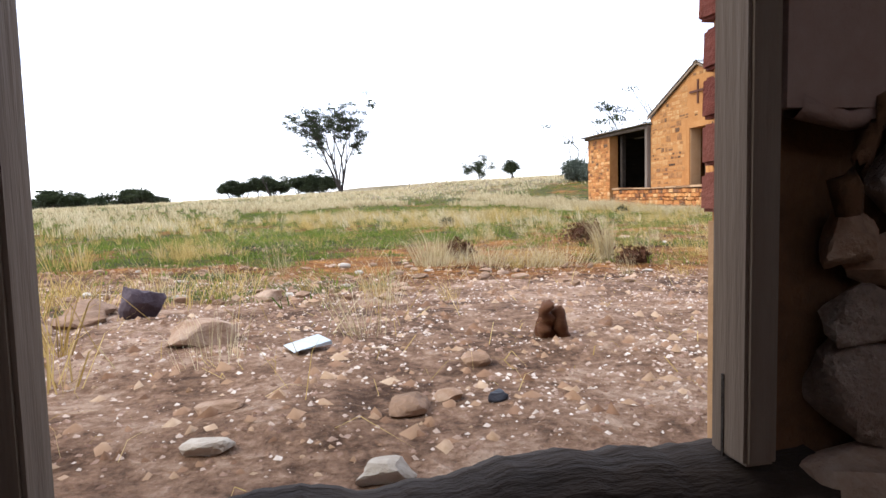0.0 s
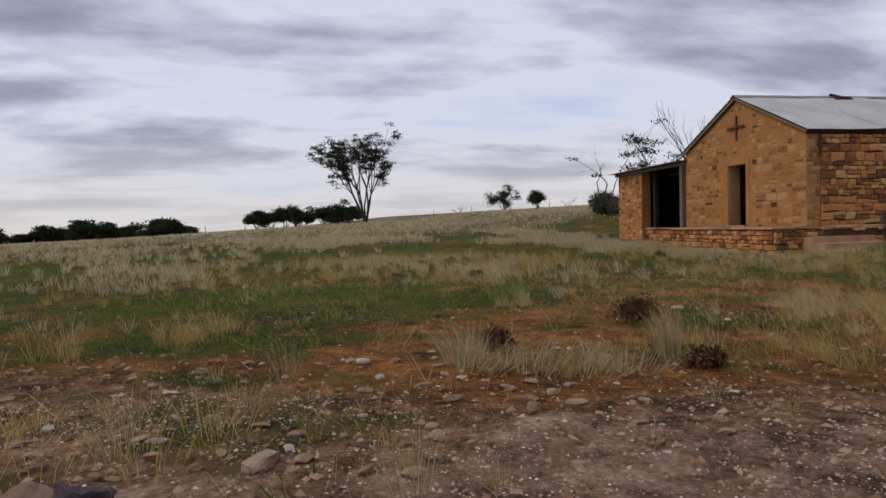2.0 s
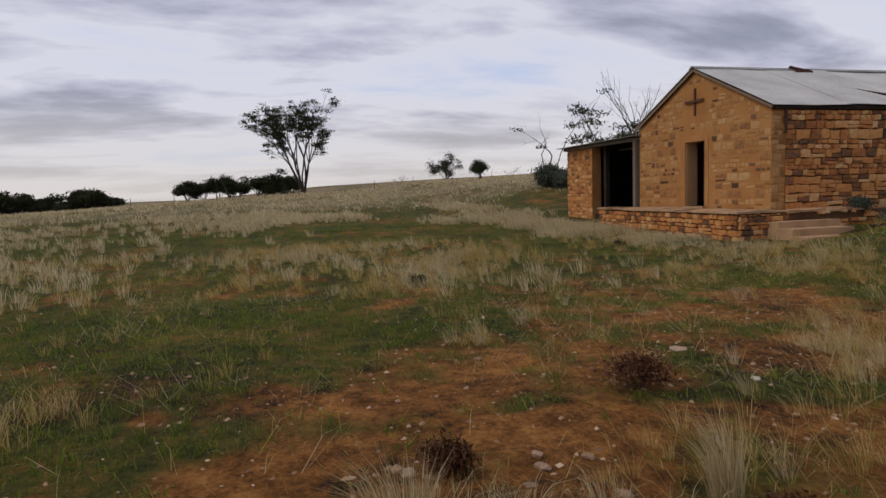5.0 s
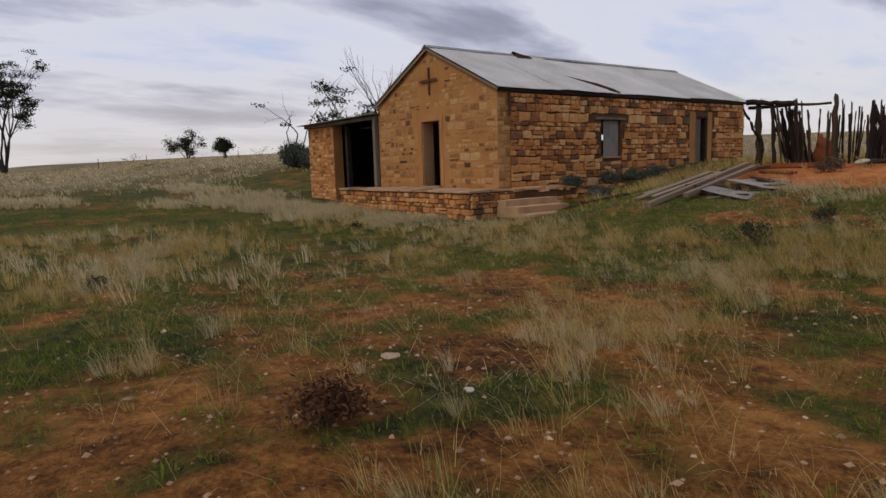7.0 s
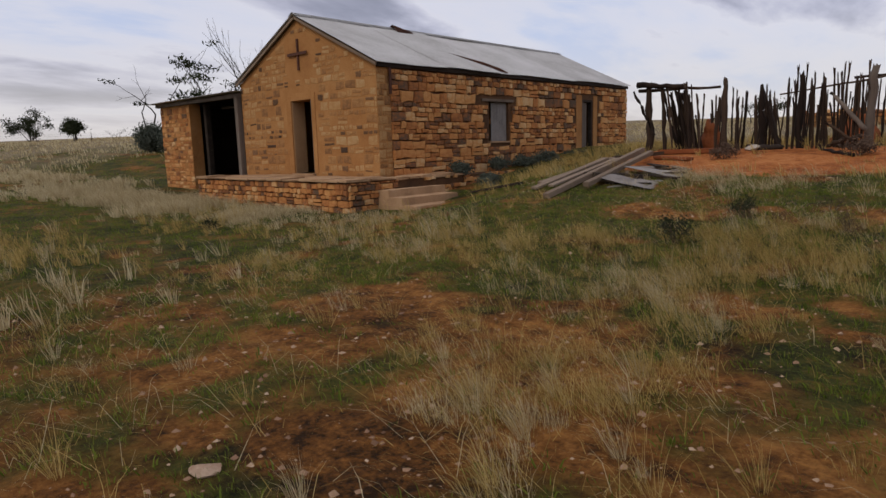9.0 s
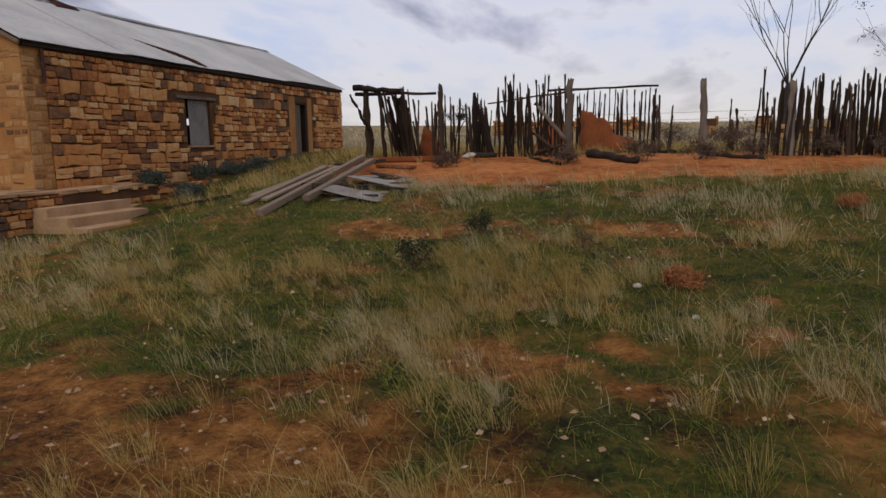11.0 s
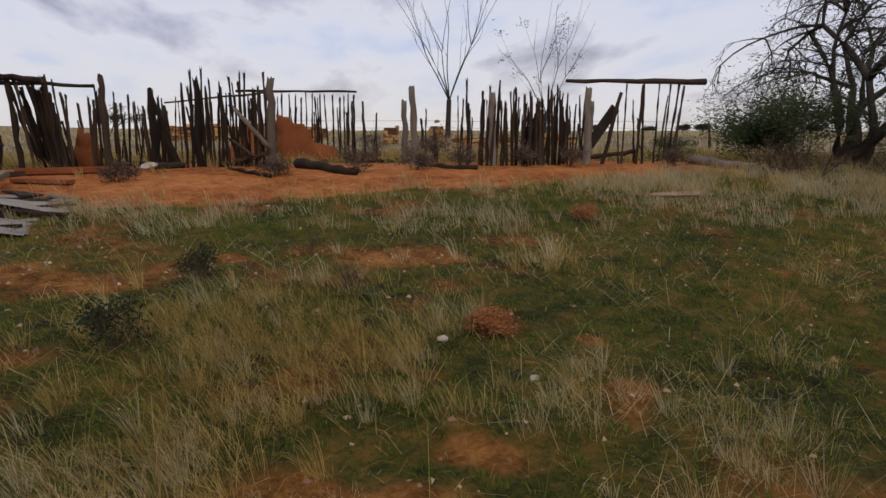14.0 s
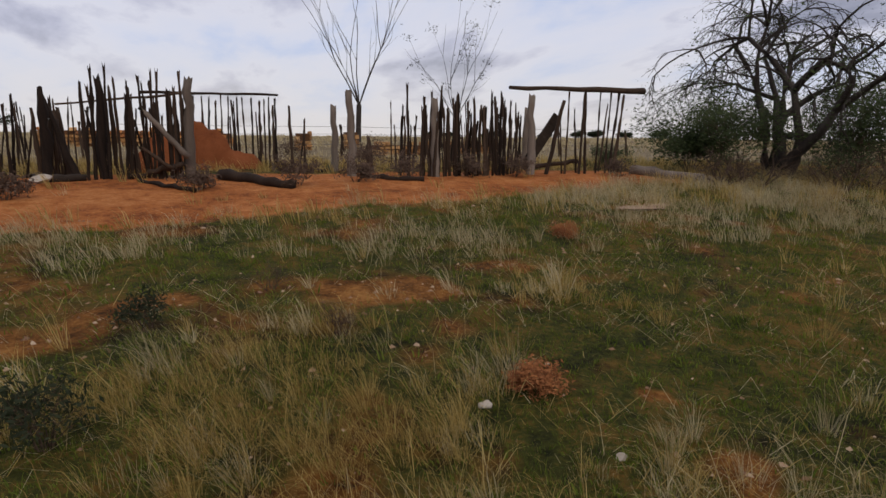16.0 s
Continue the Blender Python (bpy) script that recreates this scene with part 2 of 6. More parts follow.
def ground_material():
    m = bpy.data.materials.new("field_soil")
    m.use_nodes = True
    t = m.node_tree
    bsdf = t.nodes["Principled BSDF"]
    bsdf.inputs["Roughness"].default_value = 0.95
    bsdf.inputs["Specular IOR Level"].default_value = 0.15
    coord = t.nodes.new("ShaderNodeTexCoord")
    broad = node(t, "ShaderNodeTexNoise", Scale=0.8, Detail=6.0, Roughness=0.62)
    fine = node(t, "ShaderNodeTexNoise", Scale=26.0, Detail=6.0, Roughness=0.7)
    grit = node(t, "ShaderNodeTexVoronoi", Scale=55.0)
    mid = node(t, "ShaderNodeTexNoise", Scale=5.0, Detail=5.0, Roughness=0.65)
    for n in (broad, fine, grit, mid):
        wire(t, coord, "Object", n, "Vector")

    def blend(a, b, c):
        s = node(t, "ShaderNodeMath", operation="MULTIPLY_ADD")
        wire(t, fine, 0, s, 0)
        s.inputs[1].default_value = 0.8
        add = node(t, "ShaderNodeMath", operation="MULTIPLY_ADD")
        wire(t, broad, 0, add, 0)
        add.inputs[1].default_value, add.inputs[2].default_value = 0.9, -0.35
        wire(t, add, 0, s, 2)
        s2 = node(t, "ShaderNodeMath", operation="MULTIPLY_ADD")
        wire(t, mid, 0, s2, 0)
        s2.inputs[1].default_value = 0.9
        low = node(t, "ShaderNodeMath", operation="ADD")
        wire(t, s, 0, low, 0)
        low.inputs[1].default_value = -0.45
        wire(t, low, 0, s2, 2)
        r = ramp(t, [(0.27, a), (0.5, b), (0.76, c)])
        wire(t, s2, 0, r, 0)
        return r

    red = blend((0.030, 0.013, 0.003), (0.175, 0.068, 0.014), (0.37, 0.165, 0.042))
    gravel = blend((0.075, 0.040, 0.022), (0.265, 0.158, 0.098), (0.52, 0.375, 0.270))
    green = blend((0.011, 0.014, 0.002), (0.056, 0.058, 0.009), (0.180, 0.098, 0.021))
    orange = blend((0.19, 0.055, 0.014), (0.42, 0.138, 0.036), (0.56, 0.235, 0.078))
    straw = blend((0.125, 0.092, 0.048), (0.205, 0.158, 0.088), (0.30, 0.245, 0.155))
    color = red
    for key, other in (("gravel", gravel), ("green", green), ("straw", straw), ("orange", orange)):
        at = t.nodes.new("ShaderNodeAttribute")
        at.attribute_name = key
        ragged = node(t, "ShaderNodeMath", operation="MULTIPLY_ADD")
        patchy = node(t, "ShaderNodeMath", operation="ADD")
        wire(t, fine, 0, patchy, 0)
        wire(t, mid, 0, patchy, 1)
        wire(t, patchy, 0, ragged, 0)
        ragged.inputs[1].default_value = 1.25
        shift = node(t, "ShaderNodeMath", operation="MULTIPLY_ADD")
        wire(t, at, "Fac", shift, 0)
        shift.inputs[1].default_value, shift.inputs[2].default_value = 2.6, -2.05
        wire(t, shift, 0, ragged, 2)
        ragged.use_clamp = True
        mx = node(t, "ShaderNodeMix", data_type="RGBA")
        wire(t, ragged, 0, mx, 0)
        wire(t, color, 0 if color is red else 2, mx, 6)
        wire(t, other, 0, mx, 7)
        color = mx
    wire(t, color, 2, bsdf, "Base Color")
    b1 = node(t, "ShaderNodeBump", Strength=0.9, Distance=0.05)
    wire(t, fine, 0, b1, "Height")
    b2 = node(t, "ShaderNodeBump", Strength=0.35, Distance=0.012)
    wire(t, grit, 0, b2, "Height")
    wire(t, b1, 0, b2, "Normal")
    wire(t, b2, 0, bsdf, "Normal")
    return m


SOIL = ground_material()


# ---- building helpers ----
def mesh_from(name, verts, faces, mat):
    me = bpy.data.meshes.new(name)
    me.from_pydata([tuple(v) for v in verts], [], faces)
    me.materials.append(mat)
    return me


def mesh_arrays(name, verts, quads, tris, mat):
    """A large mesh from arrays of corners."""
    me = bpy.data.meshes.new(name)
    quads, tris = np.asarray(quads, np.int32).reshape(-1, 4), np.asarray(tris, np.int32).reshape(-1, 3)
    loops = np.concatenate([quads.ravel(), tris.ravel()])
    starts = np.concatenate([np.arange(len(quads)) * 4, len(quads) * 4 + np.arange(len(tris)) * 3])
    me.vertices.add(len(verts))
    me.vertices.foreach_set("co", np.asarray(verts, np.float32).ravel())
    me.loops.add(len(loops))
    me.loops.foreach_set("vertex_index", loops)
    me.polygons.add(len(starts))
    me.polygons.foreach_set("loop_start", starts.astype(np.int32))
    me.update(calc_edges=True)
    me.validate()
    me.materials.append(mat)
    return me


def smooth(me):
    me.polygons.foreach_set("use_smooth", np.ones(len(me.polygons), bool))
    return me


def thing(name, at, label, category, group="", kind="", turn=0):
    ob = new(name)
    ob.matrix_world = pose(*at, 0, 0, turn)
    return tagged(ob, label, category, group, kind)


def part(name, bm, mat, parent, label="", soft=False):
    me = bm
    if isinstance(bm, bmesh.types.BMesh):
        me = bpy.data.meshes.new(name)
        bm.to_mesh(me)
        bm.free()
        me.materials.append(mat)
    if soft:
        smooth(me)
    ob = new(name, me)
    ob.parent = parent
    return tagged(ob, label)


def box_bm(x0, x1, y0, y1, z0, z1, bevel=0.0, bm=None, jitter=0.0):
    own = bm is None
    if own:
        bm = bmesh.new()
    made = bmesh.ops.create_cube(bm, size=1.0)["verts"]
    for v in made:
        v.co = Vector(((x0 + x1) / 2 + v.co.x * (x1 - x0), (y0 + y1) / 2 + v.co.y * (y1 - y0), (z0 + z1) / 2 + v.co.z * (z1 - z0)))
        if jitter:
            v.co += Vector((random.uniform(-jitter, jitter), random.uniform(-jitter, jitter), random.uniform(-jitter, jitter)))
    if bevel and own:
        bmesh.ops.bevel(bm, geom=bm.edges[:], offset=bevel, segments=2, affect="EDGES")
    return bm


def value_noise(x, y, seed=0):
    xi, yi = np.floor(x).astype(np.int64), np.floor(y).astype(np.int64)
    fx, fy = x - xi, y - yi
    fx, fy = fx * fx * (3 - 2 * fx), fy * fy * (3 - 2 * fy)

    def h(a, b):
        n = (a * 374761393 + b * 668265263 + seed * 974711) & 0x7FFFFFFF
        n = ((n ^ (n >> 13)) * 1274126177) & 0x7FFFFFFF
        return ((n ^ (n >> 16)) & 0xFFFF) / 65535.0
    return (h(xi, yi) * (1 - fx) + h(xi + 1, yi) * fx) * (1 - fy) + (h(xi, yi + 1) * (1 - fx) + h(xi + 1, yi + 1) * fx) * fy


def fbm(x, y, scale, seed=0, octaves=4):
    total, amp, norm = 0.0, 1.0, 0.0
    for k in range(octaves):
        total = total + amp * value_noise(x * scale * 2 ** k + 17.3 * k, y * scale * 2 ** k - 9.1 * k, seed + k)
        norm += amp
        amp *= 0.5
    return total / norm


def ease(v):
    v = np.clip(v, 0, 1)
    return v * v * (3 - 2 * v)


def soft_plus(v, w):
    return w * np.logaddexp(0, v / w)


def terrain(x, y, rough=True):
    """The lie of the land: a flat yard that rises to the pens and, gently, to the hills north and west."""
    x, y = np.asarray(x, float), np.asarray(y, float)
    near_house = ease((5 - x) / 4)
    z = -0.82 + 1.15 * ease((y + 6.5 - 4.4 * near_house) / 12.5) + 0.10 * ease((x - 11.5) / 3) * ease((-8 - y) / 3)
    north = soft_plus(y - 9, 3)
    z = z + 0.042 * north / (1 + north / 260)
    west = soft_plus(-x - 8, 5)
    z = z + 0.026 * west / (1 + west / 500) * ease((y + 70) / 75) - 0.004 * west * ease((-y - 10) / 60)
    far = ease((np.hypot(x, y) - 350) / 900)
    z = z * (1 - far) + 0.0 * far
    if rough:
        z = z + (fbm(x, y, 0.5, 3) - 0.5) * 0.07 + (fbm(x, y, 3.5, 8, 3) - 0.5) * 0.045
    return z


def ground_z(x, y):
    return float(terrain(np.array([x]), np.array([y]))[0])


# patches of growth and bare earth: centre, half width, half depth, turn
FIELD_STRAW = [(9.6, -14.7, 0.40, 0.72, 71), (12.4, -14.0, 0.12, 0.41, 72), (3.4, -13.5, 0.30, 1.16, 62), (-3.8, -11.2, 1.73, 3.69, 56), (1.7, -9.2, 1.15, 3.07, 61), (10.2, -15.2, 0.20, 0.48, 74), (10.0, -7.6, 0.75, 1.00, 47),
               (9.3, -4.6, 1.39, 1.46, 32), (9.1, -7.4, 0.29, 0.80, 46), (4.9, -6.3, 0.74, 0.96, 39), (3.5, -9.7, 0.63, 1.21, 43), (4.0, -10.9, 0.48, 0.99, 45), (8.8, -8.6, 0.23, 0.57, 48), (8.0, -10.9, 0.10, 0.40, 52)]
YARD_STRAW = [(7.6, -3.8, 0.93, 0.84, 15), (9.6, -3.3, 0.77, 0.64, 14), (5.7, -4.1, 0.77, 1.04, 15), (5.6, -6.2, 0.31, 0.71, 22), (11.6, -4.1, 0.31, 0.49, 18), (10.3, -6.7, 0.29, 0.24, 25), (11.4, -5.4, 0.34, 0.48, 22),
              (8.8, -7.4, 0.17, 0.27, 26), (8.4, -5.6, 0.22, 0.24, 20), (11.1, -2.7, 0.34, 0.29, -5), (8.4, -3.0, 0.50, 0.57, -6), (12.3, -5.0, 0.24, 0.31, -7), (11.6, -5.5, 0.25, 0.12, -5), (10.2, -2.1, 0.57, 0.41, -5),
              (10.6, -3.4, 0.60, 0.50, -15), (10.7, -4.1, 0.34, 0.18, -16), (9.2, -2.6, 0.42, 0.27, -14), (12.1, -1.6, 0.56, 0.26, -11), (10.3, 2.4, 1.11, 0.57, -7)]
BARE_EARTH = [(9.4, -12.0, 1.55, 0.67, 70), (10.9, -14.0, 0.27, 0.27, 72), (8.0, -8.9, 0.50, 0.32, 46), (9.7, -10.9, 1.04, 0.63, 50), (9.5, -8.6, 0.59, 0.55, 48), (10.7, -9.9, 0.72, 0.41, 49), (11.8, -8.8, 0.24, 0.33, 51),
              (7.6, -6.7, 0.91, 0.79, 24), (8.9, -6.6, 0.79, 0.57, 23), (9.0, -5.6, 0.49, 0.34, 21), (10.9, -4.6, 0.35, 0.20, -7), (10.2, -5.0, 0.64, 0.19, -7), (11.0, -5.3, 0.39, 0.16, -7), (7.7, -1.4, 0.71, 0.36, -4),
              (11.0, -1.2, 0.54, 0.21, -6), (12.1, -0.8, 0.35, 0.19, -10), (12.2, -3.3, 0.17, 0.11, -15), (9.1, -1.2, 0.38, 0.15, -12), (12.1, -4.2, 0.21, 0.18, -17)]
LUSH = [(8.5, -11.1, 0.29, 0.18, 48), (10.1, -11.2, 0.12, 0.10, 50), (10.6, -8.9, 0.53, 0.25, 49), (8.3, -5.2, 0.62, 0.32, 20), (10.1, -5.2, 0.27, 0.21, 20), (10.1, -6.5, 0.18, 0.16, 22), (12.8, -3.3, 0.90, 0.58, -6),
        (12.6, -4.6, 0.47, 0.41, -7), (8.9, -3.8, 0.33, 0.44, -6), (11.1, -4.1, 0.44, 0.15, -6), (9.5, 0.1, 1.03, 0.43, -4), (12.6, -12.9, 0.18, 0.18, 74), (12.4, -12.1, 0.39, 0.17, 71), (13.2, -11.2, 0.30, 0.37, 72),
        (5.5, -14.0, 2.93, 1.12, 66), (10.1, -10.1, 1.07, 0.45, 70), (12.8, -2.6, 1.11, 0.73, -14), (11.9, -3.6, 0.68, 0.45, -16)]


def patches(x, y, rows, seed):
    """How far a place lies within any of the patches, whose edges are ragged."""
    x, y = x + 0.9 * (fbm(x, y, 1.3, seed, 5) - 0.5), y + 0.9 * (fbm(x, y, 1.3, seed + 9, 5) - 0.5)
    out = np.zeros(np.shape(x))
    for cx, cy, a, b, turn in rows:
        c, s = math.cos(radians(turn)), math.sin(radians(turn))
        u, v = ((x - cx) * c + (y - cy) * s) / a, ((y - cy) * c - (x - cx) * s) / b
        out = np.maximum(out, np.exp(-0.8 * (u * u + v * v) ** 1.5))
    return out


def ground_masks(x, y):
    """Gravel by the ruin, red bare soil, green turf, straw-covered field and the orange bank by the pens."""
    n1, n2, n3 = fbm(x, y, 0.35, 21), fbm(x, y, 0.12, 31), fbm(x, y, 0.9, 41)
    gravel = ease((x - 11.7 + 1.6 * ease((-12.5 - y) / 2) + 2.6 * (n1 - 0.5)) / 2.0) * ease((-8.5 - y + 2 * (n3 - 0.5)) / 2.0)
    bare = ease((n1 - 0.50) * 6) * ease((x - 6.5 + 5 * (n2 - 0.5)) / 3) * ease((-4.5 - y + 4 * (n3 - 0.5)) / 2.5)
    gravel = gravel * (0.5 + 0.5 * ease((x - 12.9 + 2 * (n3 - 0.5)) / 1.6))
    lush = patches(x, y, LUSH, 61)
    bare = np.maximum(0.8 * bare * ease((-7.5 - y) / 2), 1.1 * patches(x, y, BARE_EARTH, 63))
    bare = np.maximum(bare, 0.72 * np.exp(-((x - 10.0) ** 2 / 12 + (y + 10.0) ** 2 / 7)) + 0.5 * (n1 - 0.5))
    bare = np.maximum(bare, 0.6 * np.exp(-((x - 8.8) ** 2 / 6 + (y + 7.0) ** 2 / 2.5)) + 0.5 * (n3 - 0.5))
    green = np.clip(0.80 - 0.78 * bare - 0.75 * gravel + 0.35 * lush + 1.1 * (n3 - 0.5) + 1.3 * (fbm(x, y, 2.4, 51) - 0.5), 0, 1)
    green = green * (1 - 0.8 * gravel * ease((x - 13.2) / 1.2))
    straw = np.clip(ease((np.hypot(x - 12, y + 12) - 32) / 26) * (0.35 + 1.1 * (n2 - 0.30)), 0, 0.9)
    straw = np.maximum(straw, ease((y - 9) / 6) * 0.85)
    orange = ease((y - 1.05 - 0.26 * np.clip(x - 9.0, 0, 8) - 1.2 * (n1 - 0.5)) / 0.8) * ease((7.4 - y + 2 * (n3 - 0.5)) / 1.6) * ease((x - 4.2) / 1.0) * ease((18.9 - x) / 1.2)
    return dict(gravel=gravel, green=green, straw=straw, orange=orange)


# ---- the ground ----
def axis(lo, hi, step, far):
    mid = list(np.arange(lo, hi + 1e-6, step))
    out, d = [], step
    v = hi
    while v < far:
        d *= 1.16
        v += d
        out.append(v)
    inn, d, v = [], step, lo
    while v > -far:
        d *= 1.16
        v -= d
        inn.append(v)
    return np.array(inn[::-1] + mid + out)


def build_ground():
    xs, ys = axis(-4, 19.5, 0.085, 4000), axis(-17, 8.5, 0.085, 4000)
    gx, gy = np.meshgrid(xs, ys)
    x, y = gx.ravel(), gy.ravel()
    z = terrain(x, y)
    # the earth drops to the sunken floor under the ruin
    inside = (x > 16.25) & (x < 20.3) & (y > -16.3) & (y < -10.2)
    z = np.where(inside, -1.35, z)
    nx, ny = len(xs), len(ys)
    i = (np.arange(ny - 1)[:, None] * nx + np.arange(nx - 1)[None, :]).ravel()
    me = mesh_arrays("ground", np.stack([x, y, z], 1), np.stack([i, i + 1, i + nx + 1, i + nx], 1), [], SOIL)
    for key, values in ground_masks(x, y).items():
        me.attributes.new(key, "FLOAT", "POINT").data.foreach_set("value", values.astype(np.float32))
    smooth(me)
    tagged(new("ground", me), "red soil with short green turf, gravel and straw", "ground", kind="structure")


build_ground()


# ---- stones as pieces ----
def stone_mesh(seed, mat):
    """A squared rubble stone, unit size, face towards -y, with worn edges."""
    r = random.Random(seed)
    outer = [(-0.5, -0.5), (-0.5 + r.uniform(0.3, 0.6), -0.5 + r.uniform(-0.05, 0.05)), (0.5, -0.5), (0.5 + r.uniform(-0.04, 0.04), r.uniform(-0.2, 0.2)), (0.5, 0.5), (r.uniform(-0.15, 0.2), 0.5 + r.uniform(-0.06, 0.05)), (-0.5, 0.5)]
    outer = [(x + r.uniform(-0.06, 0.06), z + r.uniform(-0.10, 0.09)) for x, z in outer]
    n = len(outer)
    verts = [(x, 0.5, z) for x, z in outer] + [(x, -0.25, z) for x, z in outer] + [(x * 0.86, -0.5 + r.uniform(-0.08, 0.08), z * 0.84) for x, z in outer]
    faces = []
    for ring in (0, n):
        for k in range(n):
            faces.append((ring + k, ring + (k + 1) % n, ring + n + (k + 1) % n, ring + n + k))
    faces.append(tuple(range(2 * n, 3 * n)))
    return mesh_from("stone", verts, faces, mat)


def courses(width, height, seed, low=0.09, high=0.21, wide=(1.2, 2.9)):
    """Stones of a rubble wall in its own plane: centre u, centre v, width, height."""
    r = random.Random(seed)
    v, out = 0.0, []
    while v < height - 0.03:
        h = min(r.uniform(low, high), height - v)
        if height - v - h < 0.05:
            h = height - v
        u = -r.uniform(0, 0.2)
        while u < width - 0.02:
            w = h * r.uniform(*wide)
            end = min(u + w, width)
            if width - end < 0.07:
                end = width
            start = max(u, 0.0)
            if end - start > 0.04:
                if h > 0.16 and r.random() < 0.30:
                    cut = r.uniform(0.4, 0.6) * h
                    out.append(((start + end) / 2, v + cut / 2, end - start, cut))
                    out.append(((start + end) / 2, v + (h + cut) / 2, end - start, h - cut))
                else:
                    out.append(((start + end) / 2, v + h / 2, end - start, h))
            u = end
        v += h
    return out


STONES = [stone_mesh(100 + k, SANDSTONE) for k in range(14)]
SOFTS = [stone_mesh(240 + k, GABLESTONE) for k in range(8)]
DARKS = [stone_mesh(200 + k, DARKSTONE) for k in range(6)]


def lay_stones(parent, place, stones, keep, limit, meshes, joint=0.012, proud=0.05, deep=0.10, nearest=None, uneven=1.0):
    """Lay stones in the plane of place (u along its x, v along its z). Those past the limit become one part."""
    r = random.Random(len(stones))
    chosen = [s for s in stones if keep(s)]
    if nearest:
        chosen.sort(key=nearest)
    vs, fs = [], []
    for k, (u, v, w, h) in enumerate(chosen):
        me = r.choice(meshes)
        flip = r.choice((1, -1))
        m = place @ Matrix.Translation((u + r.uniform(-0.008, 0.008), -proud + deep / 2 + uneven * r.uniform(-0.018, 0.014), v + r.uniform(-0.012, 0.012))) @ pose(0, 0, 0, uneven * r.uniform(-3, 3), r.gauss(0, 2.2), uneven * r.uniform(-2, 2)) @ Matrix.Diagonal((flip * max(w - joint, 0.02), deep, max(h - joint, 0.02), 1))
        if k < limit:
            ob = new("stone", me)
            ob.parent = parent
            ob.matrix_world = m
        else:
            base = len(vs)
            vs += [m @ p.co for p in me.vertices]
            fs += [tuple(base + i for i in (reversed(p.vertices) if flip < 0 else p.vertices)) for p in me.polygons]
    if vs:
        inv = parent.matrix_world.inverted()
        ob = part("stonework", mesh_from("stonework", [inv @ Vector(p) for p in vs], fs, SANDSTONE_REST), None, parent)
        tagged(ob, kind="stuff")


def wall_bm(length, height, thick, holes, gable=None):
    """A wall in its own plane: u along x from 0, face at y = 0, back at y = thick; holes are (u0, u1, v0, v1)."""
    us = sorted({0.0, length, *[h[0] for h in holes], *[h[1] for h in holes]})
    vs = sorted({0.0, height, *[h[2] for h in holes], *[h[3] for h in holes]})
    bm = bmesh.new()
    for a, b in zip(us, us[1:]):
        for c, d in zip(vs, vs[1:]):
            if any(h[0] <= a and b <= h[1] and h[2] <= c and d <= h[3] for h in holes):
                continue
            box_bm(a, b, 0, thick, c, d, bm=bm)
    if gable:
        gu, gv = gable
        ring = [(0, height), (length, height), (gu, gv)]
        front = [bm.verts.new((u, 0, v)) for u, v in ring]
        back = [bm.verts.new((u, thick, v)) for u, v in ring]
        bm.faces.new(front[::1])
        bm.faces.new(back[::-1])
        for k in range(3):
            bm.faces.new((front[k], back[k], back[(k + 1) % 3], front[(k + 1) % 3]))
    bmesh.ops.remove_doubles(bm, verts=bm.verts[:], dist=0.001)
    # drop the inner faces between cells
    seen = {}
    for f in bm.faces:
        seen.setdefault(tuple(round(c, 3) for c in f.calc_center_median()), []).append(f)
    bmesh.ops.delete(bm, geom=[f for fs in seen.values() if len(fs) > 1 for f in fs], context="FACES_ONLY")
    bmesh.ops.recalc_face_normals(bm, faces=bm.faces[:])
    return bm


# ---- the stone house ----
GABLE_W, HOUSE_L, EAVE, APEX = 6.25, 12.75, 2.66, 4.14
house = thing("stone_house", (-3.1, 0, 0), "abandoned sandstone house with a rusty iron roof and gable cross", "house")
BASE = -0.95


def house_part(name, bm, mat, m, label=""):
    ob = part(name, bm, mat, house, label)
    ob.matrix_world = m
    return ob


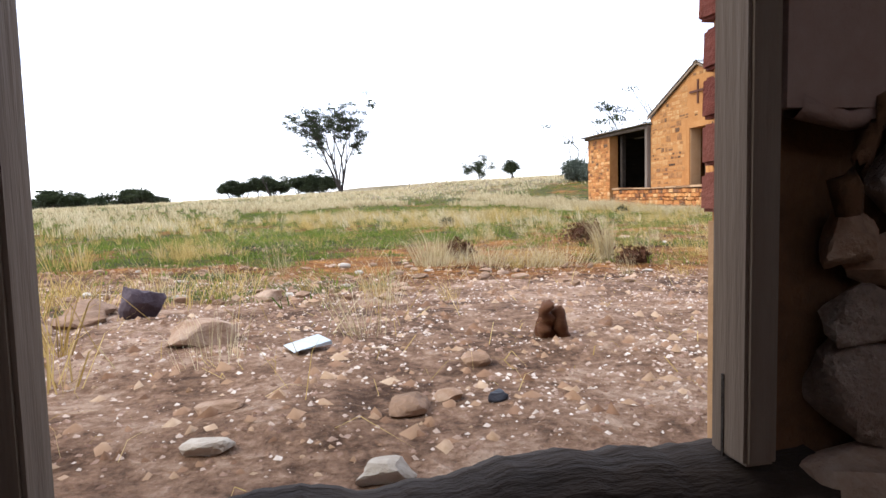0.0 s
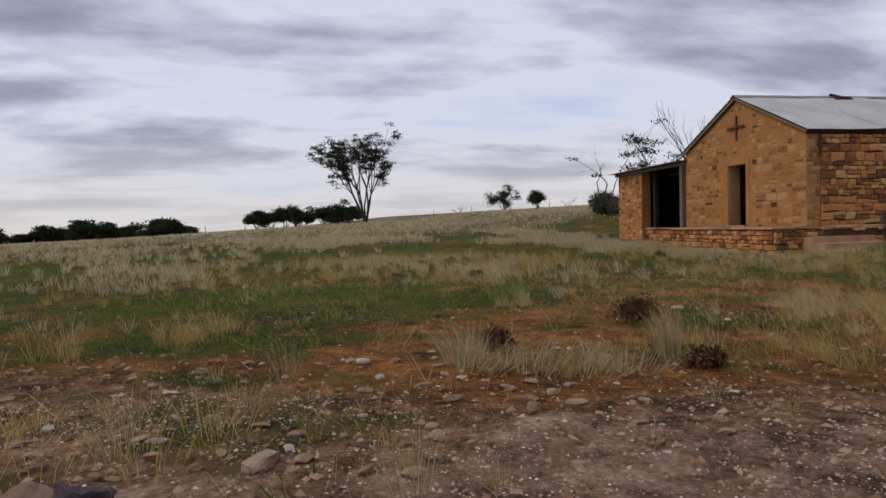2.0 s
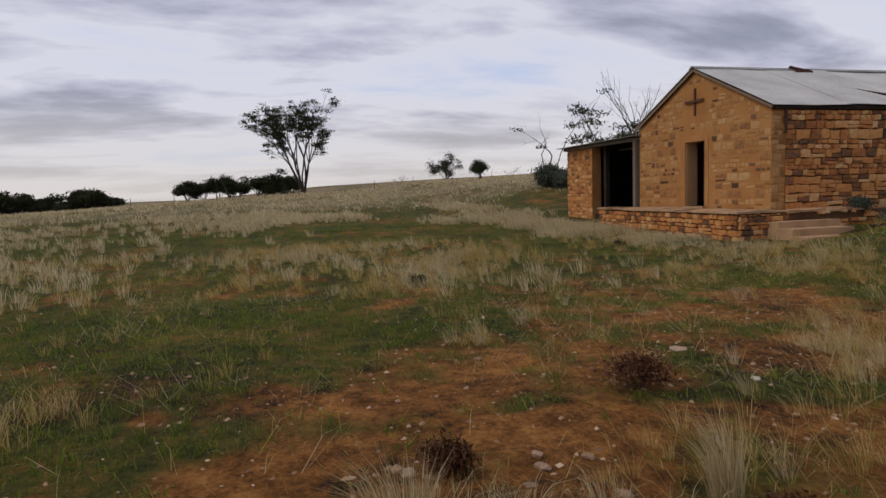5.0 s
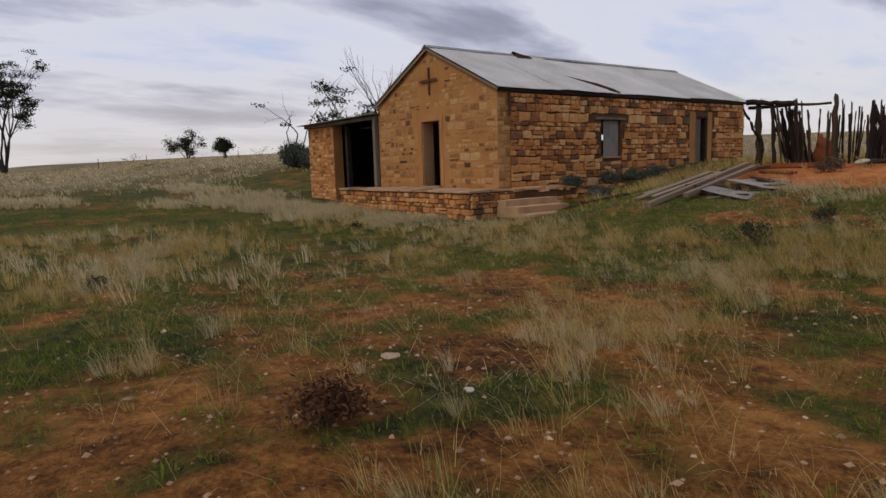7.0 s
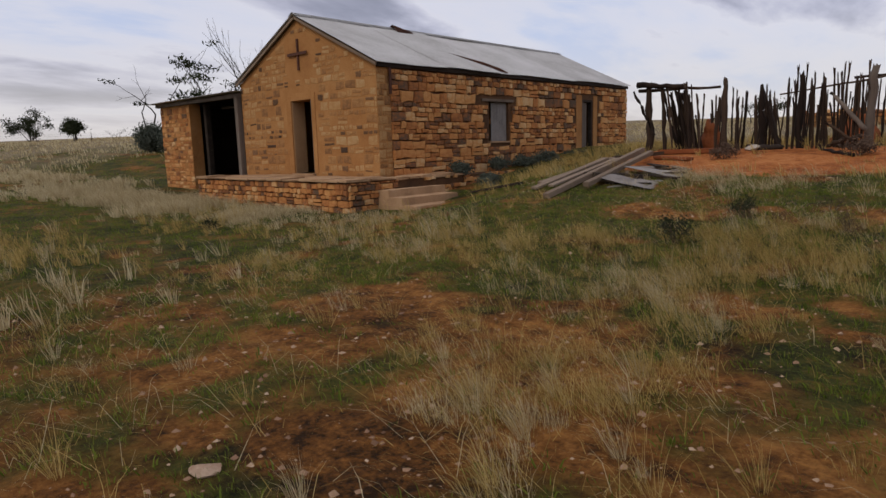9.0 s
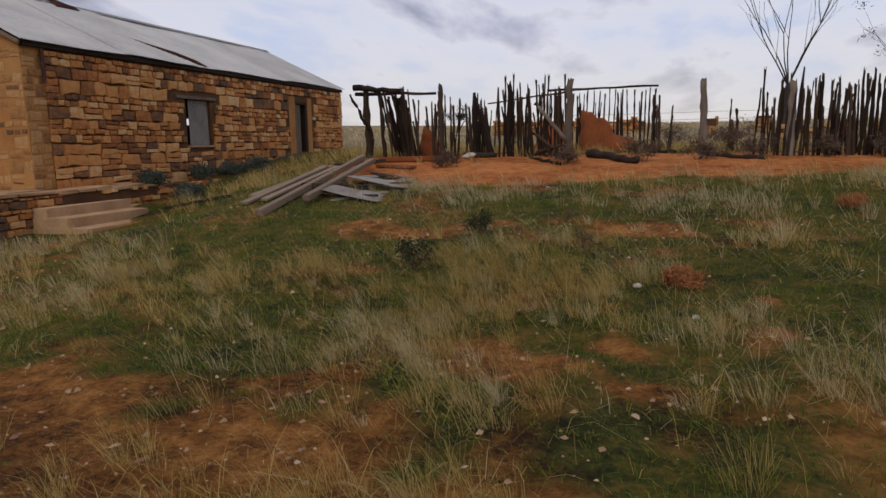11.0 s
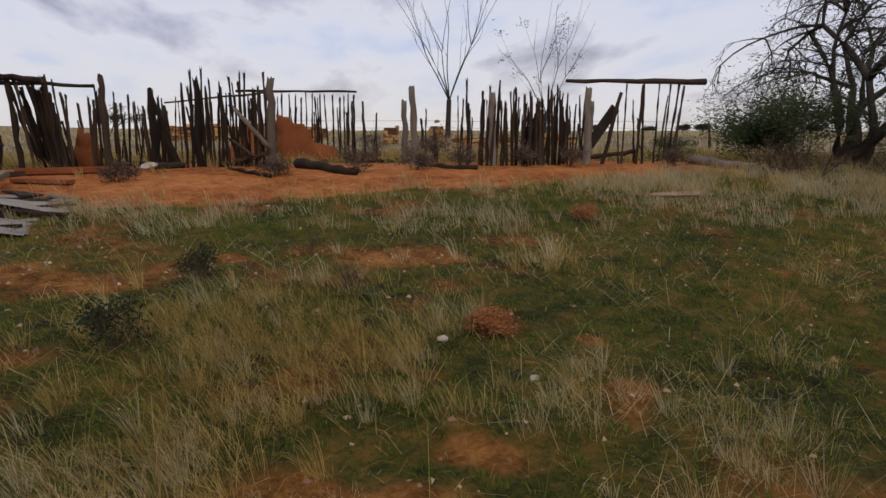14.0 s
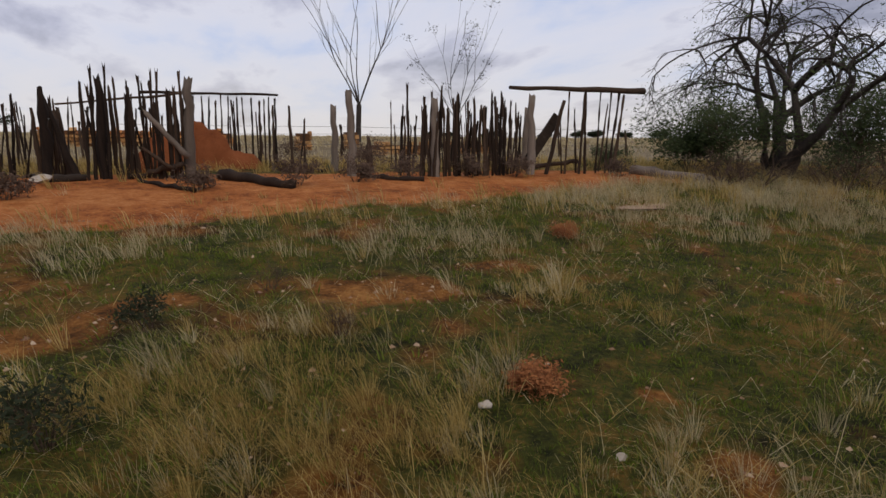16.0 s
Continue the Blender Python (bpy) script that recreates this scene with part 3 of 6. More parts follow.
def build_house():
    door = (2.62, 3.58, 0.0 - BASE, 2.0 - BASE)
    front = pose(-GABLE_W, 0, BASE)
    wall = house_part("front_wall", wall_bm(GABLE_W, EAVE - BASE, 0.45, [door], (GABLE_W / 2, APEX - BASE)), LIME, front, "gable wall of buff sandstone with wide lime pointing")
    side = pose(0, 0.45, BASE, 0, 0, 90)
    win, back_door = (3.87, 4.81, 0.74 - BASE, 1.88 - BASE), (9.08, 9.78, 0.18 - BASE, 2.1 - BASE)
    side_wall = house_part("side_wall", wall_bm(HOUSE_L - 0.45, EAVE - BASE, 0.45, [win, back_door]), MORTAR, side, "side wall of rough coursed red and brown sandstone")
    house_part("back_wall", wall_bm(GABLE_W, EAVE - BASE, 0.45, [], (GABLE_W / 2, APEX - BASE)), LIME, pose(0, HOUSE_L + 0.002, BASE, 0, 0, 180))
    house_part("far_wall", wall_bm(HOUSE_L - 0.9, EAVE - BASE, 0.45, [(0.20, 1.20, 1.52 - BASE, 1.78 - BASE)]), LIME, pose(-GABLE_W, HOUSE_L - 0.45, BASE, 0, 0, -90))
    house_part("inner_floor", box_bm(-GABLE_W + 0.45, -0.45, 0.45, HOUSE_L - 0.45, -0.12, -0.02), EARTHFLOOR, Matrix())

    # corrugated roof, in sheets
    def slope(side_sign, y0, y1, lift, drop=0.0, name="roof_sheet"):
        half = GABLE_W / 2 + 0.14
        rise = (APEX - EAVE) / (GABLE_W / 2)
        ys = np.arange(y0, y1, 0.076 / 6)
        verts, quads = [], []
        for j, s in enumerate((0.0, 0.33, 0.66, 1.0)):
            for k, y in enumerate(ys):
                wave = 0.011 * math.sin(2 * math.pi * y / 0.076)
                sag = 0.012 * math.sin(y * 1.7 + s * 3)
                ragged = 0.05 * (value_noise(np.array([y * 2.3]), np.array([s]), 5)[0] - 0.5) if j == 3 else 0
                d = s * half + ragged + drop * (j == 3)
                verts.append((-GABLE_W / 2 + side_sign * d, y, APEX + 0.10 + lift - rise * d + wave + sag))
        n = len(ys)
        for j in range(3):
            for k in range(n - 1):
                quads.append((j * n + k, j * n + k + 1, (j + 1) * n + k + 1, (j + 1) * n + k))
        me = mesh_arrays(name, verts, quads, [], IRON_SHEET)
        smooth(me)
        return house_part(name, me, IRON_SHEET, Matrix(), "corrugated galvanised iron roof sheet")

    slope(1, -0.14, 2.5, 0.012, 0.02)
    slope(1, 2.42, 4.75, 0.03, 0.05)
    slope(1, 4.7, 9.0, 0.0)
    slope(1, 8.95, HOUSE_L + 0.14, 0.014)
    slope(-1, -0.14, 6.5, 0.012)
    slope(-1, 6.45, HOUSE_L + 0.14, 0.0)
    # sheet end torn up above the ridge, and the buckled lap lower down
    bm = bmesh.new()
    v = [bm.verts.new(p) for p in ((-2.75, 3.40, 4.10), (-3.02, 3.42, 4.36), (-3.20, 3.50, 4.33), (-2.72, 4.15, 4.07), (-3.05, 4.20, 4.27), (-3.25, 3.9, 4.26), (-2.85, 3.75, 4.24))]
    for f in ((0, 6, 1), (1, 6, 2), (0, 3, 6), (3, 4, 6), (4, 5, 6), (5, 2, 6)):
        bm.faces.new([v[i] for i in f])
    bmesh.ops.solidify(bm, geom=bm.faces[:], thickness=0.006)
    house_part("bent_flap", bm, RUST, Matrix(), "torn and lifted rusty roof flap")
    bm = bmesh.new()
    edge = [(-1.30, 3.75, 0.03), (-0.85, 4.15, 0.06), (-0.40, 4.55, 0.10), (0.00, 4.85, 0.09), (0.15, 5.05, 0.03)]
    low = [bm.verts.new((x, y, APEX + 0.115 - (APEX - EAVE) / (GABLE_W / 2) * (x + GABLE_W / 2))) for x, y, _ in edge]
    high = [bm.verts.new((x - 0.02, y + 0.06, APEX + 0.115 + up - (APEX - EAVE) / (GABLE_W / 2) * (x + GABLE_W / 2))) for x, y, up in edge]
    for k in range(4):
        bm.faces.new((low[k], low[k + 1], high[k + 1], high[k]))
    bmesh.ops.solidify(bm, geom=bm.faces[:], thickness=0.006)
    house_part("buckled_edge", bm, RUST, Matrix(), "dark buckled sheet edge")
    # ridge cap, barge boards, wall plate
    bm = bmesh.new()
    ring = [(-0.16, -0.07), (-0.05, 0.0), (0.0, 0.025), (0.05, 0.0), (0.16, -0.07)]
    rows = [[bm.verts.new((-GABLE_W / 2 + a, y, APEX + 0.135 + b)) for a, b in ring] for y in (-0.15, 3.0, 6.0, 9.0, HOUSE_L + 0.15)]
    for p, q in zip(rows, rows[1:]):
        for k in range(4):
            bm.faces.new((p[k], p[k + 1], q[k + 1], q[k]))
    bmesh.ops.solidify(bm, geom=bm.faces[:], thickness=0.004)
    house_part("ridge_cap", bm, IRON_SHEET, Matrix())
    run = math.hypot(GABLE_W / 2 + 0.14, (APEX - EAVE) * (1 + 0.14 / (GABLE_W / 2)))
    tilt = math.degrees(math.atan2(APEX - EAVE, GABLE_W / 2))
    for sgn in (1, -1):
        bm = box_bm(0, run, -0.02, 0.02, -0.085, -0.015, 0.004)
        house_part("barge_board", bm, PLANK, pose(-GABLE_W / 2, -0.085, APEX + 0.085, 0, sgn * tilt if sgn > 0 else 180 - tilt, 0) if sgn > 0 else pose(-GABLE_W / 2, -0.085, APEX + 0.085) @ Matrix.Diagonal((-1, 1, 1, 1)) @ pose(0, 0, 0, 0, tilt, 0), "weathered grey barge board")
    # the shadow line under the eave is put into this strip's near-black colour
    house_part("wall_plate", box_bm(0.002, 0.09, 0.0, HOUSE_L, EAVE - 0.07, EAVE + 0.03, 0.006), ROTTEN_AND_SHADE, Matrix(), "eave strip, near-black for the shadow under the roof edge")
    # iron cross and strap
    bm = box_bm(-3.165, -3.095, -0.045, 0.0, 2.80, 3.62, 0.004)
    house_part("iron_cross_upright", bm, RUST, Matrix(), "rusted iron cross upright")
    house_part("iron_cross_bar", box_bm(-3.58, -2.68, -0.062, -0.046, 3.19, 3.27, 0.004), RUST, Matrix(), "rusted iron cross bar")
    house_part("iron_strap", box_bm(0.055, 0.085, 0.36, 0.44, 1.95, 2.58, 0.004), RUST, Matrix(), "rusted iron wall strap")
    # rendered surround of the front door
    for u0, u1, z0, z1 in ((-3.85, -3.63, 0.0, 2.18), (-2.67, -2.50, 0.0, 2.18), (-3.63, -2.67, 2.0, 2.20)):
        house_part("door_surround", box_bm(u0, u1, -0.016, 0.002, z0, z1, 0.004), LIME, Matrix(), "flaking lime render round the doorway")
    house_part("door_jamb", box_bm(-3.626, -3.60, 0.02, 0.43, 0.0, 2.0, 0.004), RENDER, Matrix())
    house_part("door_frame", box_bm(-2.70, -2.672, -0.01, 0.08, 0.0, 2.0, 0.004), FRAMEWOOD, Matrix(), "thin pale timber door frame")
    house_part("door_sill", box_bm(-3.66, -2.64, -0.10, 0.40, -0.06, 0.0, 0.01), STEPSTONE, Matrix(), "worn stone door sill")
    # side window with lintel and iron sheet
    house_part("window_lintel", box_bm(-0.02, 0.06, 3.97, 5.47, 1.885, 1.965, 0.01), FRAMEWOOD, Matrix(), "weathered timber lintel")
    house_part("window_sill", box_bm(-0.20, 0.05, 4.28, 5.30, 0.69, 0.742, 0.008), STEPSTONE, Matrix())
    verts, quads, ys = [], [], np.arange(4.52, 5.26, 0.012)
    for z in (0.745, 1.87):
        for y in ys:
            verts.append((-0.09 + 0.014 * math.sin(2 * math.pi * y / 0.076), y, z))
    n = len(ys)
    quads = [(k, k + 1, n + k + 1, n + k) for k in range(n - 1)]
    me = mesh_arrays("window_sheet", verts, quads, [], TIN)
    smooth(me)
    house_part("window_sheet", me, TIN, Matrix(), "corrugated iron sheet closing most of the window")
    house_part("window_frame", box_bm(-0.16, -0.02, 4.30, 4.36, 0.745, 1.88, 0.006), ROTTEN_AND_SHADE, Matrix(), "dark window frame post")
    # side door
    house_part("side_door_frame", box_bm(-0.14, -0.01, 9.51, 9.60, 0.18, 2.1, 0.006), FRAMEWOOD, Matrix())
    house_part("side_door_frame", box_bm(-0.14, -0.01, 10.16, 10.25, 0.18, 2.1, 0.006), ROTTEN_AND_SHADE, Matrix())
    house_part("side_door_head", box_bm(-0.14, 0.0, 9.50, 10.26, 2.02, 2.11, 0.006), ROTTEN_AND_SHADE, Matrix())
    house_part("side_door", box_bm(-0.10, -0.06, 9.61, 9.92, 0.2, 2.01, 0.004), GREYWOOD, Matrix(), "grey timber door left ajar")
    house_part("side_render", box_bm(-0.002, 0.015, 9.12, 9.49, 0.12, 2.25, 0.004), LIME, Matrix(), "flaking lime render beside the side door")
    house_part("side_render", box_bm(-0.002, 0.015, 10.28, 10.55, 0.12, 2.25, 0.004), LIME, Matrix(), "flaking lime render beside the side door")
    # stones
    gap = lambda s, hs, e=0.02: not any(h[0] - e < s[0] + s[2] / 2 and s[0] - s[2] / 2 < h[1] + e and h[2] - e < s[1] + s[3] / 2 and s[1] - s[3] / 2 < h[3] + e for h in hs)
    lintel_gap = (3.50, 5.04, 1.87 - BASE, 1.98 - BASE)
    render_gaps = [(8.66, 9.06, 0.1 - BASE, 2.26 - BASE), (9.80, 10.12, 0.1 - BASE, 2.26 - BASE), (9.0, 9.9, 2.0 - BASE, 2.2 - BASE)]
    side_holes = [win, back_door, lintel_gap, *render_gaps]
    lay_stones(side_wall, side, courses(HOUSE_L - 0.45, EAVE - BASE - 0.10, 5, 0.11, 0.29, (0.9, 2.2)), lambda s: gap(s, side_holes, 0.0) and s[1] > 0.75, 300, STONES, nearest=lambda s: s[0] + abs(s[1] - 1.6))
    surround = (2.38, 3.78, 0.0 - BASE, 2.22 - BASE)
    cross = (2.6, 3.64, 2.7 - BASE, 3.7 - BASE)
    r = random.Random(77)

    def gable_ok(s):
        top = s[1] + s[3] / 2
        edge = min(s[0] - s[2] / 2, GABLE_W - s[0] - s[2] / 2)
        if top > EAVE - BASE - 0.05 and edge < (top - (EAVE - BASE)) / ((APEX - EAVE) / (GABLE_W / 2)) + 0.05:
            return False
        return gap(s, [surround, cross]) and s[1] > 0.9
    allg = [s for s in courses(GABLE_W, APEX - BASE, 11, 0.13, 0.30, (0.9, 1.9)) if gable_ok(s)]
    darkg = [s for s in allg if s[2] * s[3] < 0.07 and r.random() < 0.12]
    shown = [s for s in allg if s not in darkg and r.random() < 0.86]
    lay_stones(wall, front, darkg, lambda s: True, 120, DARKS, joint=0.05, proud=0.010, deep=0.05, uneven=0.15)
    lay_stones(wall, front, shown, lambda s: True, 300, SOFTS, joint=0.035, proud=0.006, deep=0.05, uneven=0.2)
    corner = pose(0, 0, BASE, 0, 0, 90)
    ends = [s for s in courses(0.46, EAVE - BASE - 0.12, 13, 0.14, 0.30, (0.8, 1.8)) if s[1] > 0.85]
    lay_stones(wall, corner, ends, lambda s: True, 40, SOFTS, joint=0.03, proud=0.010, deep=0.05, uneven=0.25)


build_house()


# ---- lean-to shed against the house ----
shed = thing("lean_to_shed", (-9.3, 1.5, -0.5), "open-fronted stone lean-to shed with a low iron roof", "shed")


def build_shed():
    def sp(name, bm, mat, m=Matrix(), label=""):
        ob = part(name, bm, mat, shed, label)
        ob.matrix_world = m
        return ob
    front = pose(-12.05, 0.02, -0.95)
    pillar = sp("front_pillar", wall_bm(2.25, 3.27, 0.40, []), LIME, front, "tan sandstone front pillar")
    # dark outer and near-black rear wall: the inside's shade put into their colour
    sp("outer_wall", wall_bm(4.6, 3.2, 0.40, []), MORTAR, pose(-12.05, 5.02, -0.95, 0, 0, -90))
    sp("rear_wall", wall_bm(5.78, 3.2, 0.40, []), ROTTEN_AND_SHADE, pose(-6.26, 5.4, -0.95, 0, 0, 180))
    sp("door_post", box_bm(-6.52, -6.34, -0.12, 0.06, -0.5, 2.36, 0.012), GREYWOOD, Matrix(), "leaning grey timber post")
    sp("inner_post", box_bm(-9.35, -9.17, 0.3, 0.48, -0.6, 2.3, 0.012), ROTTEN_AND_SHADE)
    sp("front_beam", box_bm(-12.2, -6.3, -0.10, 0.06, 2.30, 2.42, 0.012), GREYWOOD, Matrix(), "weathered roof beam")
    sp("inner_rail", box_bm(-9.2, -6.5, 0.9, 1.0, 2.12, 2.18, 0.008), GREYWOOD)
    xs = np.arange(-12.4, -6.2, 0.0127)
    verts = [(x, y, 2.455 + 0.011 * math.sin(2 * math.pi * x / 0.076) + (0.005 * (x + 9))) for y in (-0.35, 1.8, 3.6, 5.5) for x in xs]
    n = len(xs)
    me = mesh_arrays("shed_roof", verts, [(j * n + k, j * n + k + 1, (j + 1) * n + k + 1, (j + 1) * n + k) for j in range(3) for k in range(n - 1)], [], IRON_SHEET)
    smooth(me)
    sp("shed_roof", me, IRON_SHEET, Matrix(), "low corrugated iron roof")
    # added near-black side panels, floor and ceiling give the open shed its deep shade
    sp("dark_lining", box_bm(-6.32, -6.26, 0.2, 5.0, -0.7, 2.4), ROTTEN_AND_SHADE, Matrix(), "near-black panel standing in for the shade inside")
    sp("dark_lining", box_bm(-11.64, -11.60, 0.45, 5.0, -0.7, 2.4), ROTTEN_AND_SHADE, Matrix(), "near-black panel standing in for the shade inside")
    sp("shed_floor", box_bm(-11.6, -6.4, 0.15, 5.0, -0.7, -0.42), ROTTEN_AND_SHADE)
    sp("shed_lining", box_bm(-12.1, -6.35, 0.1, 5.4, 2.425, 2.44), ROTTEN_AND_SHADE)
    lay_stones(pillar, front, courses(2.25, 3.2, 31, 0.10, 0.2, (1.1, 2.4)), lambda s: s[1] > 0.2, 140, STONES, joint=0.03, proud=0.012, deep=0.06)


build_shed()


# ---- terrace, steps and retaining wall before the house ----
STEP_OUT = 1.03


def build_terrace():
    ter = thing("stone_terrace", (-2.7, -1.5, -0.8), "crumbling dry-stone terrace with a flagged top", "terrace")
    bm = box_bm(-6.4, 0.6, -1.5, -0.01, -1.1, -0.10)
    core = part("core", bm, MORTAR, ter)
    core.matrix_world = Matrix()
    core2 = part("core", box_bm(0.01, 0.58, 0.0, 8.6, -0.9, -0.13), MORTAR, ter)
    core2.matrix_world = Matrix()
    front = pose(-6.4, -1.5, -0.95)
    lay_stones(ter, front, courses(7.0, 0.83, 41, 0.08, 0.20, (0.9, 2.2)), lambda s: True, 150, STONES, proud=0.06, joint=0.015)
    side = pose(0.6, -1.5, -0.95, 0, 0, 90)
    lay_stones(ter, side, courses(1.5, 0.83, 43, 0.07, 0.15, (1.1, 2.8)), lambda s: True, 60, STONES, proud=0.05, joint=0.015)
    side = pose(0.58, 0.9, -0.9, 0, 0, 90)
    r = random.Random(5)
    lay_stones(ter, side, courses(7.6, 0.80, 45, 0.08, 0.15, (1.1, 2.8)), lambda s: s[1] < 0.62 or r.random() < 0.6, 90, STONES, proud=0.05, joint=0.015)
    # flags
    r = random.Random(8)
    x = -6.45
    while x < 0.5:
        w = min(r.uniform(0.6, 1.2), 0.68 - x)
        y = -1.62
        for d in (0.75, 0.8):
            bm = box_bm(x + 0.012, x + w - 0.012, y + 0.012, y + d - 0.012, -0.105, -0.045 + r.uniform(-0.02, 0.012), 0.012, jitter=0.012)
            ob = part("flagstone", bm, STEPSTONE, ter)
            ob.matrix_world = Matrix()
            y += d
        x += w
    for k in range(6):
        bm = box_bm(0.02 + r.uniform(0, 0.1), 0.63, -0.02 + k * 0.42, 0.38 + k * 0.42, -0.135, -0.05 + r.uniform(-0.03, 0.01), 0.012, jitter=0.015)
        ob = part("flagstone", bm, STEPSTONE, ter)
        ob.matrix_world = Matrix()
    steps = thing("stone_steps", (1.6, 0.1, -0.75), "three worn pale sandstone steps", "steps")
    for k in range(3):
        ob = part("step", box_bm(0.66, STEP_OUT + 0.46 * k, -0.66 - 0.02 * k, 1.25 - 0.03 * k, -0.95, -0.32 - 0.165 * k, 0.018, jitter=0.010), STEPSTONE, steps)
        ob.matrix_world = Matrix()


build_terrace()


# ---- tubes, posts, trees ----
def tubes(lines, sides=5):
    """Tapered tubes along polylines: each line is a list of (point, radius)."""
    verts, quads = [], []
    ang = np.arange(sides) * 2 * math.pi / sides
    for line in lines:
        pts = [Vector(p) for p, _ in line]
        base = len(verts)
        for k, (p, r) in enumerate(line):
            d = (pts[min(k + 1, len(pts) - 1)] - pts[max(k - 1, 0)]).normalized()
            a = d.orthogonal().normalized() if abs(d.z) < 0.9 else d.cross(Vector((0, 1, 0))).normalized()
            b = d.cross(a)
            for t in ang:
                verts.append(pts[k] + (a * math.cos(t) + b * math.sin(t)) * r)
        n = len(line)
        for k in range(n - 1):
            for j in range(sides):
                i0, i1 = base + k * sides + j, base + k * sides + (j + 1) % sides
                quads.append((i0, i1, i1 + sides, i0 + sides))
        verts.append(pts[-1])
        tip = len(verts) - 1
        for j in range(sides):
            quads.append((base + (n - 1) * sides + j, base + (n - 1) * sides + (j + 1) % sides, tip, tip))
    tris = [q[:3] for q in quads if q[2] == q[3]]
    return np.array([tuple(v) for v in verts]), [q for q in quads if q[2] != q[3]], tris


def post_mesh(seed, knots=True, squared=False):
    """A rough upright post, 1 m high and about 0.1 m thick, with a broken top."""
    r = random.Random(seed)
    sides, rings = (8, 9)
    verts, quads = [], []
    wx, wy = r.uniform(-0.25, 0.25), r.uniform(-0.25, 0.25)
    for k in range(rings):
        z = k / (rings - 1)
        cx, cy = 0.075 * wx * math.sin(z * 5 + seed) + r.uniform(-0.012, 0.012), 0.075 * wy * math.sin(z * 4 + 2 * seed) + r.uniform(-0.012, 0.012)
        rad = (0.043 - 0.013 * z) * (1 + (r.uniform(-0.28, 0.45) if knots else r.uniform(-0.08, 0.08)))
        for j in range(sides):
            t = 2 * math.pi * j / sides
            q = 1.0
            if squared:
                q = 1.12 / max(abs(math.cos(t + 0.4)), abs(math.sin(t + 0.4)))
            rr = rad * q * (1 + (r.uniform(-0.16, 0.16) if knots else r.uniform(-0.06, 0.06)))
            top = r.uniform(-0.05, 0.03) if k == rings - 1 else 0
            verts.append((cx + rr * math.cos(t), cy + rr * math.sin(t), z + top))
    for k in range(rings - 1):
        for j in range(sides):
            a, b = k * sides + j, k * sides + (j + 1) % sides
            quads.append((a, b, b + sides, a + sides))
    verts.append((0, 0, 0.97))
    tip = len(verts) - 1
    tris = [((rings - 1) * sides + j, (rings - 1) * sides + (j + 1) % sides, tip) for j in range(sides)]
    return verts, quads, tris


PICKETS = [mesh_arrays("picket", *post_mesh(300 + k), OLDWOOD) for k in range(10)]
THICKS = [mesh_arrays("post", *post_mesh(340 + k, False, True), GREYWOOD) for k in range(4)]
for me_ in PICKETS:
    smooth(me_)


def stake(parent, name, me, x, y, h, thick, lean=(0, 0), sink=0.12, z=None):
    """Set a post in the ground; lean is how far its top is out of plumb, in metres along x and y."""
    base = Vector((x, y, (ground_z(x, y) if z is None else z) - sink))
    top = base + Vector((lean[0], lean[1], h + sink))
    d = top - base
    ob = new(name, me)
    ob.parent = parent
    ob.matrix_world = Matrix.Translation(base) @ Vector((0, 0, 1)).rotation_difference(d.normalized()).to_matrix().to_4x4() @ pose(0, 0, 0, 0, 0, random.uniform(0, 360)) @ Matrix.Diagonal((thick / 0.1, thick / 0.1, d.length, 1))
    return ob


def pole(parent, name, a, b, ra, rb, mat, wobble=0.02, sides=7, label="", seed=0):
    r = random.Random(seed + int(a[0] * 100))
    n, line = 9, []
    for k in range(n):
        s = k / (n - 1)
        p = Vector(a).lerp(Vector(b), s) + Vector((r.uniform(-1, 1), r.uniform(-1, 1), r.uniform(-1, 1))) * wobble
        line.append((p, (ra + (rb - ra) * s) * r.uniform(0.85, 1.15)))
    me = mesh_arrays(name, *tubes([line], sides), mat)
    smooth(me)
    if parent is None:
        return new(name, me)
    ob = part(name, me, mat, parent, label)
    ob.matrix_world = Matrix()
    return ob


